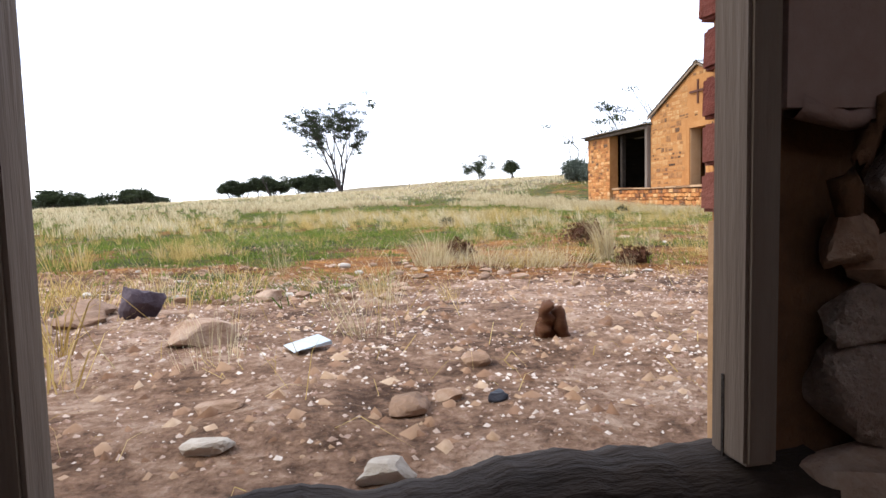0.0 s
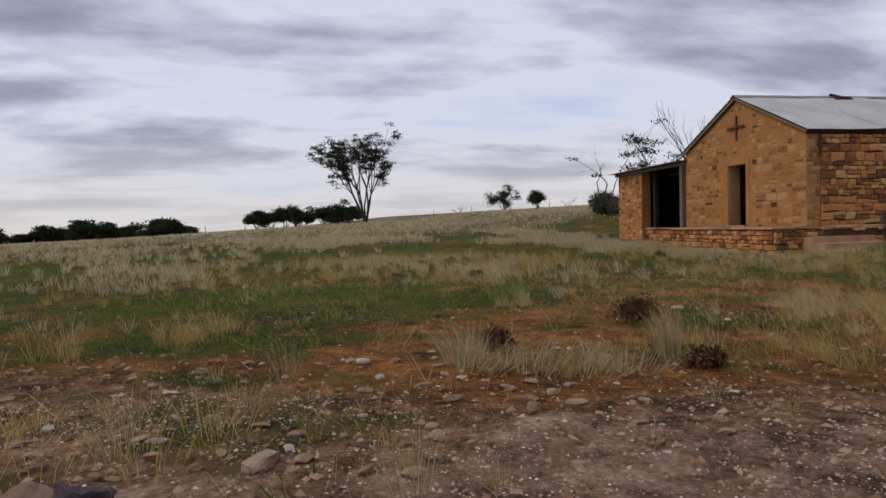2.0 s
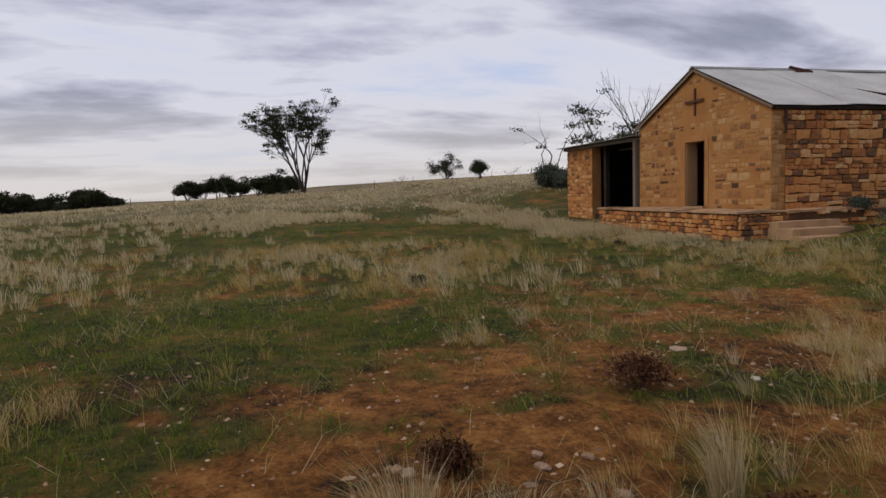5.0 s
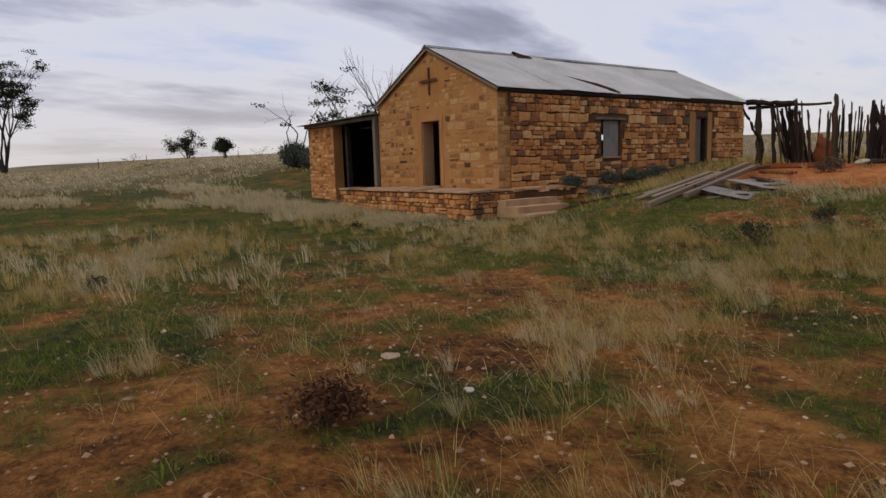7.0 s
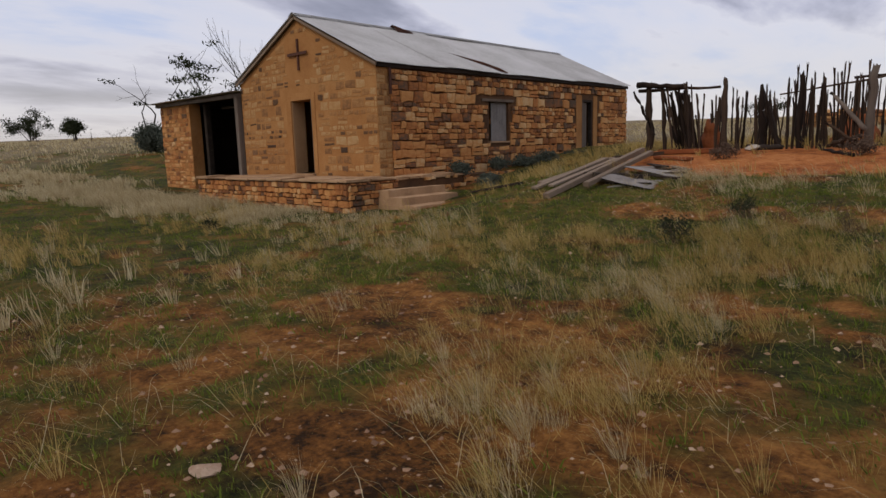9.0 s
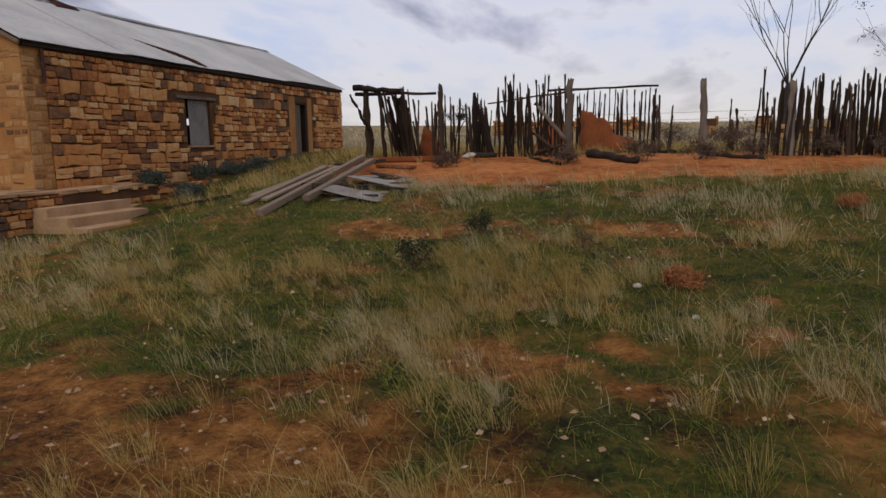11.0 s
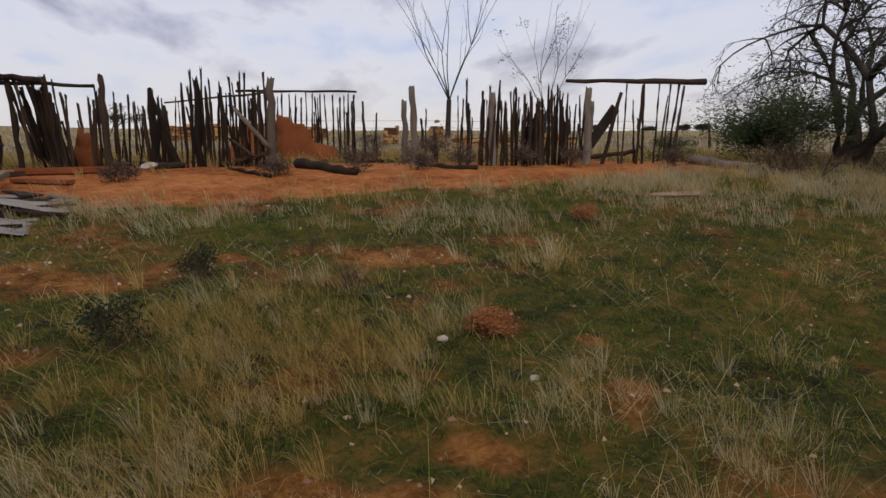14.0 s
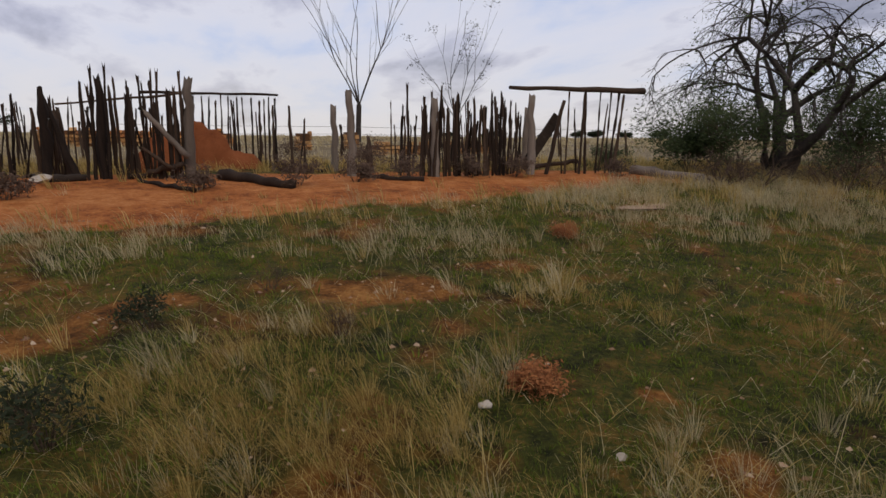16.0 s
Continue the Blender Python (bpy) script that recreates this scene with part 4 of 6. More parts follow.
class Grower:
    """Branches and leaves of one tree."""

    def __init__(self, seed):
        self.r = random.Random(seed)
        self.lines, self.tips = [], []

    def limb(self, p, d, length, rad, level, levels, droop=0.0, fork=(2, 3), wiggle=0.22, spread=0.75, shrink=0.68):
        r = self.r
        n = 5 if level < 2 else 4
        pts = [(p.copy(), rad)]
        q, dd = p.copy(), d.normalized()
        for k in range(1, n):
            dd = (dd + Vector((r.gauss(0, 1), r.gauss(0, 1), r.gauss(0, 0.7))) * wiggle * 0.5 + Vector((0, 0, -droop * level))).normalized()
            q = q + dd * (length / (n - 1))
            pts.append((q.copy(), rad * (1 - 0.42 * k / (n - 1))))
            if level > 0 and level < levels and r.random() < 0.35:
                side = (dd + Vector((r.gauss(0, 1), r.gauss(0, 1), r.gauss(0, 0.6))) * spread).normalized()
                self.limb(q, side, length * 0.5, rad * 0.4, level + 1, levels, droop, fork, wiggle, spread, shrink)
        self.lines.append(pts)
        if level >= levels:
            self.tips.append((q, dd))
            return
        for k in range(r.randint(*fork)):
            side = (dd + Vector((r.gauss(0, 1), r.gauss(0, 1), r.gauss(0, 0.6))) * spread * 0.75).normalized()
            self.limb(q, side, length * shrink * r.uniform(0.75, 1.2), rad * 0.55, level + 1, levels, droop, fork, wiggle, spread, shrink)

    def leaves(self, per_tip, size, cloud, flat=0.6, keep=1.0):
        r = self.r
        verts, quads = [], []
        for p, d in self.tips:
            if r.random() > keep:
                continue
            for _ in range(per_tip):
                c = p + Vector((r.gauss(0, 1), r.gauss(0, 1), r.gauss(0, flat))) * cloud
                u = Vector((r.gauss(0, 1), r.gauss(0, 1), r.gauss(0, 1))).normalized()
                v = u.orthogonal().normalized()
                s = size * r.uniform(0.6, 1.4)
                b = len(verts)
                verts += [c - u * s, c + v * s * 0.32, c + u * s, c - v * s * 0.32]
                quads.append((b, b + 1, b + 2, b + 3))
        return np.array([tuple(v) for v in verts]) if verts else np.zeros((0, 3)), quads

    def finish(self, name, at, label, category, leaf, bark=None, sides=5, leaf_args=None, group="", kind=""):
        bark = bark or BARK
        ob = thing(name, at, label, category, group, kind)
        me = mesh_arrays("trunk", *tubes(self.lines, sides), bark)
        smooth(me)
        part("trunk", me, bark, ob, "dark bare trunk and limbs")
        if leaf_args:
            vs, qs = self.leaves(*leaf_args)
            if len(vs):
                part("crown", mesh_arrays("crown", vs, qs, [], leaf), leaf, ob)
        return ob


# ---- the ruin the walk begins in ----
def build_ruin():
    ruin = thing("ruined_cottage", (18.2, -13.3, -1.2), "dark ruined stone and brick cottage with an empty doorway", "cottage")

    def rp(name, bm, mat, label="", m=Matrix()):
        ob = part(name, bm, mat, ruin, label)
        ob.matrix_world = m
        return ob
    X0, X1 = 15.99, 16.14
    OY0, OY1, TOP = -13.80, -12.724, 1.5
    wl = rp("left_wall", box_bm(X0, X1, -16.0, OY0, -1.3, 1.8), PLASTER, "dim plastered wall")
    wr = rp("right_wall", box_bm(X0, X1, OY1, -10.5, -0.10, 1.8), PLASTER, "brown plastered wall broken away to the rubble")
    rp("right_footing", box_bm(X0, X1 - 0.075, OY1, -10.5, -1.3, -0.102), MORTAR, "dark earth-mortared footing")
    rp("over_door", box_bm(X0, X1, OY0, OY1, TOP, 1.8), PLASTER)
    rp("under_door", box_bm(X0 + 0.02, X1 - 0.01, OY0, OY1, -1.3, -0.74), MORTAR)
    # unseen walls and part roof, added to hold daylight out of the room
    rp("south_wall", box_bm(X0, 20.4, -16.4, -16.0, -1.3, 1.8), PLASTER)
    rp("north_wall", box_bm(X0, 20.4, -10.5, -10.1, -1.3, 1.8), PLASTER)
    rp("rear_wall", box_bm(20.0, 20.4, -16.0, -10.5, -1.3, 1.8), PLASTER)
    rp("roof_deck", box_bm(X0 - 0.1, 18.9, -16.5, -10.0, 1.8, 1.92), ROTTEN_AND_SHADE, "unseen part roof added to dim the room")
    rp("earth_floor", box_bm(X1 - 0.15, 20.0, -16.0, -10.5, -1.32, -1.2), EARTHFLOOR)
    # timber frame, with a split foot on one side
    rp("door_post", box_bm(16.05, 16.137, -13.80, -13.738, -0.66, TOP, 0.006), FRAMEWOOD, "weathered timber door post")
    bm = box_bm(16.05, 16.137, -12.782, -12.726, -0.63, TOP, 0.006)
    rp("door_post", bm, FRAMEWOOD, "weathered timber door post with a split foot")
    rp("split", box_bm(16.080, 16.086, -12.7835, -12.78, -0.63, -0.50), ROTTEN_AND_SHADE, "dark split in the post foot")
    rp("door_head", box_bm(16.05, 16.137, -13.80, -12.726, TOP - 0.06, TOP - 0.002, 0.004), FRAMEWOOD)
    # rotten sill beam with a ragged crest
    r = random.Random(3)
    ys = np.linspace(-13.86, -12.62, 90)
    verts, quads = [], []
    for k, y in enumerate(ys):
        h = -0.60 - 0.06 * float(fbm(np.array([y * 9.0]), np.array([0.3]), 1.0, 7)[0])
        for x, z in ((15.99, -0.86), (15.985, h - 0.015), (16.03, h), (16.09, h - 0.006), (16.15, h - 0.03 - 0.02 * float(fbm(np.array([y * 14.0]), np.array([2.3]), 1.0, 9)[0])), (16.16, -0.86)):
            verts.append((x + r.uniform(-0.002, 0.002), y, z))
    n = 6
    for k in range(len(ys) - 1):
        for j in range(n - 1):
            quads.append((k * n + j, (k + 1) * n + j, (k + 1) * n + j + 1, k * n + j + 1))
    quads += [(0, 1, 2, 3), (len(verts) - 6, len(verts) - 5, len(verts) - 4, len(verts) - 3)]
    rp("door_sill", mesh_arrays("door_sill", verts, quads, [], ROTTEN_AND_SHADE), ROTTEN_AND_SHADE, "charred rotten timber sill")
    # brick reveal outside the frame
    for sgn, y0, y1 in ((1, -12.712, -12.50), (-1, -14.02, -13.80)):
        k, z = 0, -0.255
        rp("mortar_core", box_bm(15.935, 15.985, y0 + 0.012, y1 - 0.01, -0.85, TOP + 0.25), LIME)
        while z < TOP + 0.15:
            off = r.uniform(-0.006, 0.006)
            rp("brick", box_bm(15.915 + r.uniform(-0.004, 0.004), 15.982, y0 + off, y1 + off, z, z + 0.073, 0.006, jitter=0.003), BRICK)
            z += 0.083
            k += 1
        rp("jamb_slab", box_bm(15.925, 15.984, y0 + 0.005, y1, -0.85, -0.265, 0.008, jitter=0.004), RENDER, "pale rendered foot of the brick reveal")
    # rubble showing where the plaster has fallen
    for y, z, sy, sz, sx, mat in ((-12.44, -0.20, 0.20, 0.17, 0.11, INNERSTONE), (-12.40, -0.335, 0.30, 0.085, 0.10, ROCK), (-12.56, -0.42, 0.15, 0.09, 0.09, INNERSTONE), (-12.36, -0.43, 0.16, 0.12, 0.09, ROCK),
                                  (-12.50, -0.53, 0.23, 0.16, 0.12, INNERSTONE), (-12.22, -0.56, 0.22, 0.16, 0.11, INNERSTONE), (-12.52, -0.69, 0.25, 0.13, 0.12, ROCK), (-12.18, -0.33, 0.2, 0.18, 0.1, ROCK), (-12.25, -0.75, 0.25, 0.15, 0.11, INNERSTONE),
                                  (-12.58, -0.30, 0.08, 0.10, 0.06, ROCK)):
        rp("rubble_stone", rock_bm(int(-y * 100 - z * 1000), sx, sy, sz), mat, "", pose(16.105, y, z))
    # the broken rim of plaster and the dark hollow behind it
    line = []
    for k in range(14):
        a = math.pi * (1.0 - k / 13)
        line.append((Vector((16.15, -12.44 + 0.19 * math.cos(a) + r.uniform(-0.01, 0.01), -0.26 + 0.19 * math.sin(a) + r.uniform(-0.01, 0.01))), 0.02 * r.uniform(0.7, 1.3)))
    edge = [(Vector((16.125, -12.70 + 0.09 * k, -0.105 + r.uniform(-0.025, 0.02))), 0.022 * r.uniform(0.6, 1.4)) for k in range(14)]
    rp("plaster_edge", mesh_arrays("plaster_edge", *tubes([edge], 6), PLASTER), PLASTER, "ragged broken plaster edge")
    rp("plaster_rim", mesh_arrays("plaster_rim", *tubes([line], 6), MORTAR), MORTAR, "crumbled rim of broken plaster")


def rock_bm(seed, sx, sy, sz, flat=1.0):
    r = random.Random(seed)
    bm = bmesh.new()
    bmesh.ops.create_icosphere(bm, subdivisions=3, radius=0.5)
    off = Vector((r.uniform(-50, 50), r.uniform(-50, 50), r.uniform(-50, 50)))
    planes = [(Vector((r.gauss(0, 1), r.gauss(0, 1), r.gauss(0, 1))).normalized(), r.uniform(0.26, 0.42)) for _ in range(9)]
    for v in bm.verts:
        for nrm, dist in planes:
            over = v.co.dot(nrm) - dist
            if over > 0:
                v.co -= nrm * over
        v.co *= 1 + 0.16 * noise.noise(v.co * 3 + off)
        v.co += Vector((noise.noise(v.co * 9 + off), noise.noise(v.co * 9 - off), noise.noise(v.co * 8 + off * 2))) * 0.025
        v.co = Vector((v.co.x * sx * 1.25, v.co.y * sy * 1.25, v.co.z * sz * 1.25))
    return bm


build_ruin()


# ---- stock pens of bush poles ----
def build_pens():
    r = random.Random(12)
    pens = thing("stockade_pen", (9, 6.5, 0.3), "tumbledown stock pen of dark upright bush poles", "fence")

    def pick(x, y, h, th, lean=None):
        lean = lean if lean is not None else (r.uniform(-0.10, 0.10), r.uniform(-0.12, 0.12))
        stake(pens, "picket", r.choice(PICKETS), x, y, h, th * 0.86, lean)
        if r.random() < 0.5:
            stake(pens, "picket", r.choice(PICKETS), x + r.uniform(-0.12, 0.12), y + r.uniform(0.05, 0.4), h * r.uniform(0.6, 1.0), th * 0.7, (lean[0] + r.uniform(-0.12, 0.12), lean[1]))

    Y = 5.4
    for x, h, th, lx in ((4.50, 1.72, 0.19, -0.12), (4.88, 1.6, 0.14, -0.12), (6.33, 1.68, 0.16, -0.02), (7.2, 1.45, 0.17, -0.08), (7.98, 1.65, 0.16, -0.06)):
        stake(pens, "post", r.choice(PICKETS), x, Y, h, th, (lx, 0))
    for x, h, th in ((9.29, 1.66, 0.19), (12.04, 1.53, 0.165), (13.67, 1.48, 0.17), (15.74, 1.62, 0.18)):
        stake(pens, "post", r.choice(THICKS), x, Y, h, th, (r.uniform(-0.03, 0.03), 0))
    stake(pens, "post", THICKS[1], 12.18, 7.9, 1.45, 0.17, (0.02, 0))
    stake(pens, "post", THICKS[2], 16.75, 7.6, 1.45, 0.2, (0.02, 0))
    # leaning pole and the close-set bundle at the corner
    pole(pens, "leaning_pole", (4.62, 5.3, 0.75), (4.05, 5.3, 1.92), 0.05, 0.03, OLDWOOD, 0.03)
    for k in range(20):
        pick(5.10 + 0.52 * k / 19 + r.uniform(-0.05, 0.05), Y + r.uniform(-0.2, 0.5), r.uniform(1.35, 1.68), r.uniform(0.06, 0.12), (r.uniform(-0.42, -0.1), r.uniform(-0.1, 0.1)))
    for k in range(12):
        pick(5.75 + 1.35 * k / 11, Y + 0.15 + r.uniform(0, 1.4), r.uniform(1.15, 1.6), r.uniform(0.045, 0.08))
    for k in range(16):
        pick(4.6 + 3.1 * k / 15 + r.uniform(-0.1, 0.1), 8.4 + r.uniform(-0.5, 1.0), r.uniform(1.1, 1.7), r.uniform(0.045, 0.085))
    for k in range(6):
        pick(7.0 + 0.3 * k / 5, Y + r.uniform(0, 0.8), r.uniform(0.9, 1.5), r.uniform(0.07, 0.12))
    pole(pens, "leaning_pole", (7.62, 5.35, 0.2), (7.12, 5.5, 1.72), 0.06, 0.045, OLDWOOD, 0.02, seed=3)
    pole(pens, "leaning_pole", (7.5, 5.6, 0.25), (7.25, 5.7, 1.35), 0.05, 0.04, OLDWOOD, 0.02, seed=4)
    for k in range(20):
        pick(7.72 + 1.5 * k / 19 + r.uniform(-0.04, 0.04), Y + r.uniform(-0.08, 0.3), r.choice((1.45, 1.6, 1.75, 1.85)) * r.uniform(0.93, 1.0), r.uniform(0.05, 0.09), (r.uniform(-0.16, 0.04), r.uniform(-0.08, 0.08)))
    pole(pens, "brace", (8.55, 5.3, 1.55), (9.25, 5.2, 0.72), 0.04, 0.05, GREYWOOD, 0.015, seed=5)
    pole(pens, "brace", (8.45, 5.3, 0.95), (9.0, 5.2, 0.55), 0.03, 0.035, OLDWOOD, 0.015, seed=6)
    pole(pens, "brace", (8.3, 5.5, 0.4), (9.15, 5.25, 0.62), 0.035, 0.05, OLDWOOD, 0.04, seed=7)
    # back row with its rail
    for k in range(24):
        pick(7.9 + 3.2 * k / 23 + r.uniform(-0.03, 0.03), 9.4 + r.uniform(-0.06, 0.06), r.uniform(1.52, 1.68), r.uniform(0.055, 0.085), (r.uniform(-0.06, 0.06), 0))
    pole(pens, "top_rail", (8.2, 9.32, 2.10), (11.15, 9.32, 2.13), 0.035, 0.028, OLDWOOD, 0.02, seed=8)
    pole(pens, "top_rail", (6.9, 7.6, 1.70), (9.3, 9.2, 2.12), 0.02, 0.03, OLDWOOD, 0.02, seed=9)
    pole(pens, "top_rail", (4.15, 5.28, 2.06), (5.35, 5.35, 1.92), 0.075, 0.055, OLDWOOD, 0.02, seed=10)
    pole(pens, "top_rail", (4.08, 5.5, 1.93), (6.15, 5.5, 1.87), 0.05, 0.03, OLDWOOD, 0.02, seed=11)
    # stragglers in the gap
    for x, y, h, th in ((11.20, 7.4, 1.35, 0.09), (11.45, 7.4, 1.1, 0.06), (11.05, 9.5, 1.5, 0.08), (12.75, 7.0, 0.75, 0.16), (13.18, 5.5, 1.72, 0.075), (13.28, 5.9, 1.3, 0.06), (12.95, 9.5, 1.3, 0.07)):
        pick(x, y, h, th, (r.uniform(-0.04, 0.04), 0))
    # close-set run beside the wide opening
    for k in range(26):
        pick(13.42 + 1.85 * k / 25 + r.uniform(-0.04, 0.04), Y + r.uniform(-0.1, 0.15), r.uniform(1.25, 1.72), r.uniform(0.055, 0.095), (r.uniform(-0.07, 0.09), r.uniform(-0.05, 0.05)))
    for k in range(26):
        pick(13.5 + 3.4 * k / 25 + r.uniform(-0.06, 0.06), 8.2 + r.uniform(-0.8, 0.8), r.uniform(1.15, 1.65), r.uniform(0.045, 0.08))
    for k in range(6):
        pick(14.95 + 0.6 * k / 5, Y + 0.6 + r.uniform(-0.2, 0.4), r.uniform(1.2, 1.6), r.uniform(0.05, 0.08))
    # lintelled bay at the end
    for x, lx in ((16.55, 0.05), (16.88, 0.10), (17.02, -0.02), (17.28, 0.08), (17.52, 0.10), (17.62, 0.2), (17.72, 0.22)):
        pick(x, 5.4, 1.68, r.uniform(0.055, 0.085), (lx, 0))
    pole(pens, "leaning_pole", (16.05, 5.35, 0.2), (16.45, 5.35, 1.86), 0.05, 0.04, OLDWOOD, 0.015, seed=12)
    ob = part("leaning_plank", box_bm(-0.02, 0.02, -0.11, 0.11, -0.05, 1.25, 0.006), ROTTEN_AND_SHADE, pens, "broad dark leaning plank")
    ob.matrix_world = Matrix.Translation((15.74, 5.62, 0.55)) @ pose(0, 0, 0, 0, 36, 0) @ pose(0, 0, 0, 0, 0, 90)
    pole(pens, "top_beam", (15.25, 5.4, 2.08), (18.4, 5.35, 2.10), 0.035, 0.075, OLDWOOD, 0.012, seed=13, label="long weathered top beam")
    pole(pens, "bottom_log", (15.8, 5.8, 0.48), (17.2, 6.0, 0.62), 0.05, 0.05, OLDWOOD, 0.02, seed=14)


def mud_wall(x0, x1, y, thick, low, peaks, seed):
    """A weathered mud wall with a broken crest; peaks are heights at even steps from x0 to x1."""
    r = random.Random(seed)
    nu, nv = 26, 16
    verts, quads = [], []
    for side in (1, -1):
        for i in range(nu):
            s = i / (nu - 1)
            f = s * (len(peaks) - 1)
            k = min(int(f), len(peaks) - 2)
            top = peaks[k] + (peaks[k + 1] - peaks[k]) * (f - k) + 0.10 * (noise.noise((s * 9, seed, 0)))
            for j in range(nv):
                v = j / (nv - 1)
                x, z = x0 + (x1 - x0) * s, low + (top - low) * v
                w = thick / 2 * (1 - v * v * 0.75) * min(1, 8 * s + 0.2, 8 * (1 - s) + 0.2)
                p = Vector((x, y - side * w, z))
                p += Vector((noise.noise(p * 3.1), noise.noise(p * 3.3 + Vector((9, 0, 0))), noise.noise(p * 2.7 + Vector((0, 7, 0))))) * 0.07
                verts.append(p)
    for side in range(2):
        o = side * nu * nv
        for i in range(nu - 1):
            for j in range(nv - 1):
                q = (o + i * nv + j, o + (i + 1) * nv + j, o + (i + 1) * nv + j + 1, o + i * nv + j + 1)
                quads.append(q if side == 0 else q[::-1])
    o = nu * nv
    for i in range(nu - 1):
        quads.append((i * nv + nv - 1, (i + 1) * nv + nv - 1, o + (i + 1) * nv + nv - 1, o + i * nv + nv - 1))
    for i in (0, nu - 1):
        for j in range(nv - 1):
            q = (i * nv + j, i * nv + j + 1, o + i * nv + j + 1, o + i * nv + j)
            quads.append(q if i == 0 else q[::-1])
    me = mesh_arrays("mud_wall", [tuple(v) for v in verts], quads, [], MUD)
    tagged(new("mud_wall", smooth(me)), "slumped orange mud wall between pen poles", "mud wall", "mud walls")


build_pens()
mud_wall(9.15, 10.75, 9.05, 0.55, 0.2, (1.55, 1.50, 1.35, 1.25, 0.85, 0.80, 0.78, 0.5), 50)
mud_wall(5.35, 5.85, 6.5, 0.5, 0.2, (0.6, 1.15, 1.0, 0.8), 52)
mud_wall(8.1, 9.1, 7.6, 0.5, 0.2, (0.55, 0.95, 1.2, 1.1, 0.7), 53)


def fallen(name, a, b, ra, rb, mat, label, seed=0, lift=0.6):
    """A log or pole lying on the ground between two places."""
    za, zb = ground_z(*a) + ra * lift, ground_z(*b) + rb * lift
    ob = pole(None, name, (*a, za), (*b, zb), ra, rb, mat, 0.025, seed=seed)
    return tagged(ob, label, "log", "fallen timber")


fallen("fallen_log", (9.75, 5.35), (10.75, 3.8), 0.11, 0.08, OLDWOOD, "fallen cracked grey log by the pens", 1)
fallen("fallen_log", (12.1, 5.0), (13.1, 4.3), 0.06, 0.05, OLDWOOD, "thin dark fallen pole on orange earth", 2)
fallen("fallen_log", (8.5, 4.9), (9.35, 3.6), 0.04, 0.035, OLDWOOD, "thin dark fallen pole on orange earth", 3)
fallen("fallen_log", (18.05, 5.1), (18.6, 3.4), 0.12, 0.10, GREYWOOD, "pale fallen log beside the end bay", 4)
fallen("fallen_log", (7.0, 5.0), (7.7, 5.1), 0.09, 0.06, ROTTEN_AND_SHADE, "short charred log on orange earth", 5)
fallen("fallen_log", (11.0, 7.2), (11.9, 7.2), 0.05, 0.05, OLDWOOD, "thin dark fallen pole inside the pen", 6)


# ---- timber and tin dumped between house and pens ----
def board(name, a, b, width, thick, mat, label, category="plank", group="dumped timber"):
    a, b = Vector(a), Vector(b)
    d = b - a
    bm = box_bm(0, d.length, -width / 2, width / 2, -thick / 2, thick / 2, min(width, thick) * 0.12, jitter=0.006)
    me = bpy.data.meshes.new(name)
    bm.to_mesh(me)
    bm.free()
    me.materials.append(mat)
    ob = new(name, me)
    ob.matrix_world = Matrix.Translation(a) @ d.normalized().to_track_quat("X", "Z").to_matrix().to_4x4()
    return tagged(ob, label, category, group)


def on(x, y, up=0.0):
    return (x, y, ground_z(x, y) + up)


board("long_beam", on(5.5, -0.95, 0.05), on(5.18, 3.5, 0.18), 0.13, 0.10, PLANK, "long pale squared beam lying on the dump")
board("long_beam", on(5.9, -0.25, 0.14), on(5.62, 3.0, 0.20), 0.12, 0.09, PLANK, "long pale squared beam lying on the dump")
board("loose_plank", on(4.8, -0.3, 0.05), on(4.85, 2.4, 0.16), 0.15, 0.05, PLANK, "thin grey weathered plank")
board("loose_plank", on(5.05, -0.1, 0.05), on(5.0, 2.6, 0.12), 0.13, 0.04, PLANK, "thin grey weathered plank")
board("loose_plank", on(4.6, 0.2, 0.04), on(4.75, 2.9, 0.10), 0.12, 0.05, PLANK, "thin grey weathered plank")
board("loose_plank", on(2.2, 0.9, 0.10), on(3.9, 0.5, 0.06), 0.16, 0.05, ROTTEN_AND_SHADE, "dark plank beside the steps")
board("bed_log", on(5.2, 0.9, 0.06), on(6.5, 0.75, 0.06), 0.16, 0.13, ROTTEN_AND_SHADE, "dark bearer under the beams")
r_ = random.Random(9)
for k in range(22):
    x, y = r_.uniform(5.9, 6.9), 0.3 + 1.9 * k / 21
    length, wide = r_.uniform(0.35, 0.95), r_.uniform(0.06, 0.2)
    a = radians(r_.uniform(-70, 60))
    up = 0.015 + 0.014 * (k % 4)
    board("split_board", on(x - math.cos(a) * length / 2, y - math.sin(a) * length / 2, up), on(x + math.cos(a) * length / 2, y + math.sin(a) * length / 2, up + r_.uniform(-0.01, 0.02)), wide, 0.03, (TIN, ROTTEN_AND_SHADE, PLANK, OLDWOOD)[k % 4], "grey split board in the dump", "board", "dumped boards")
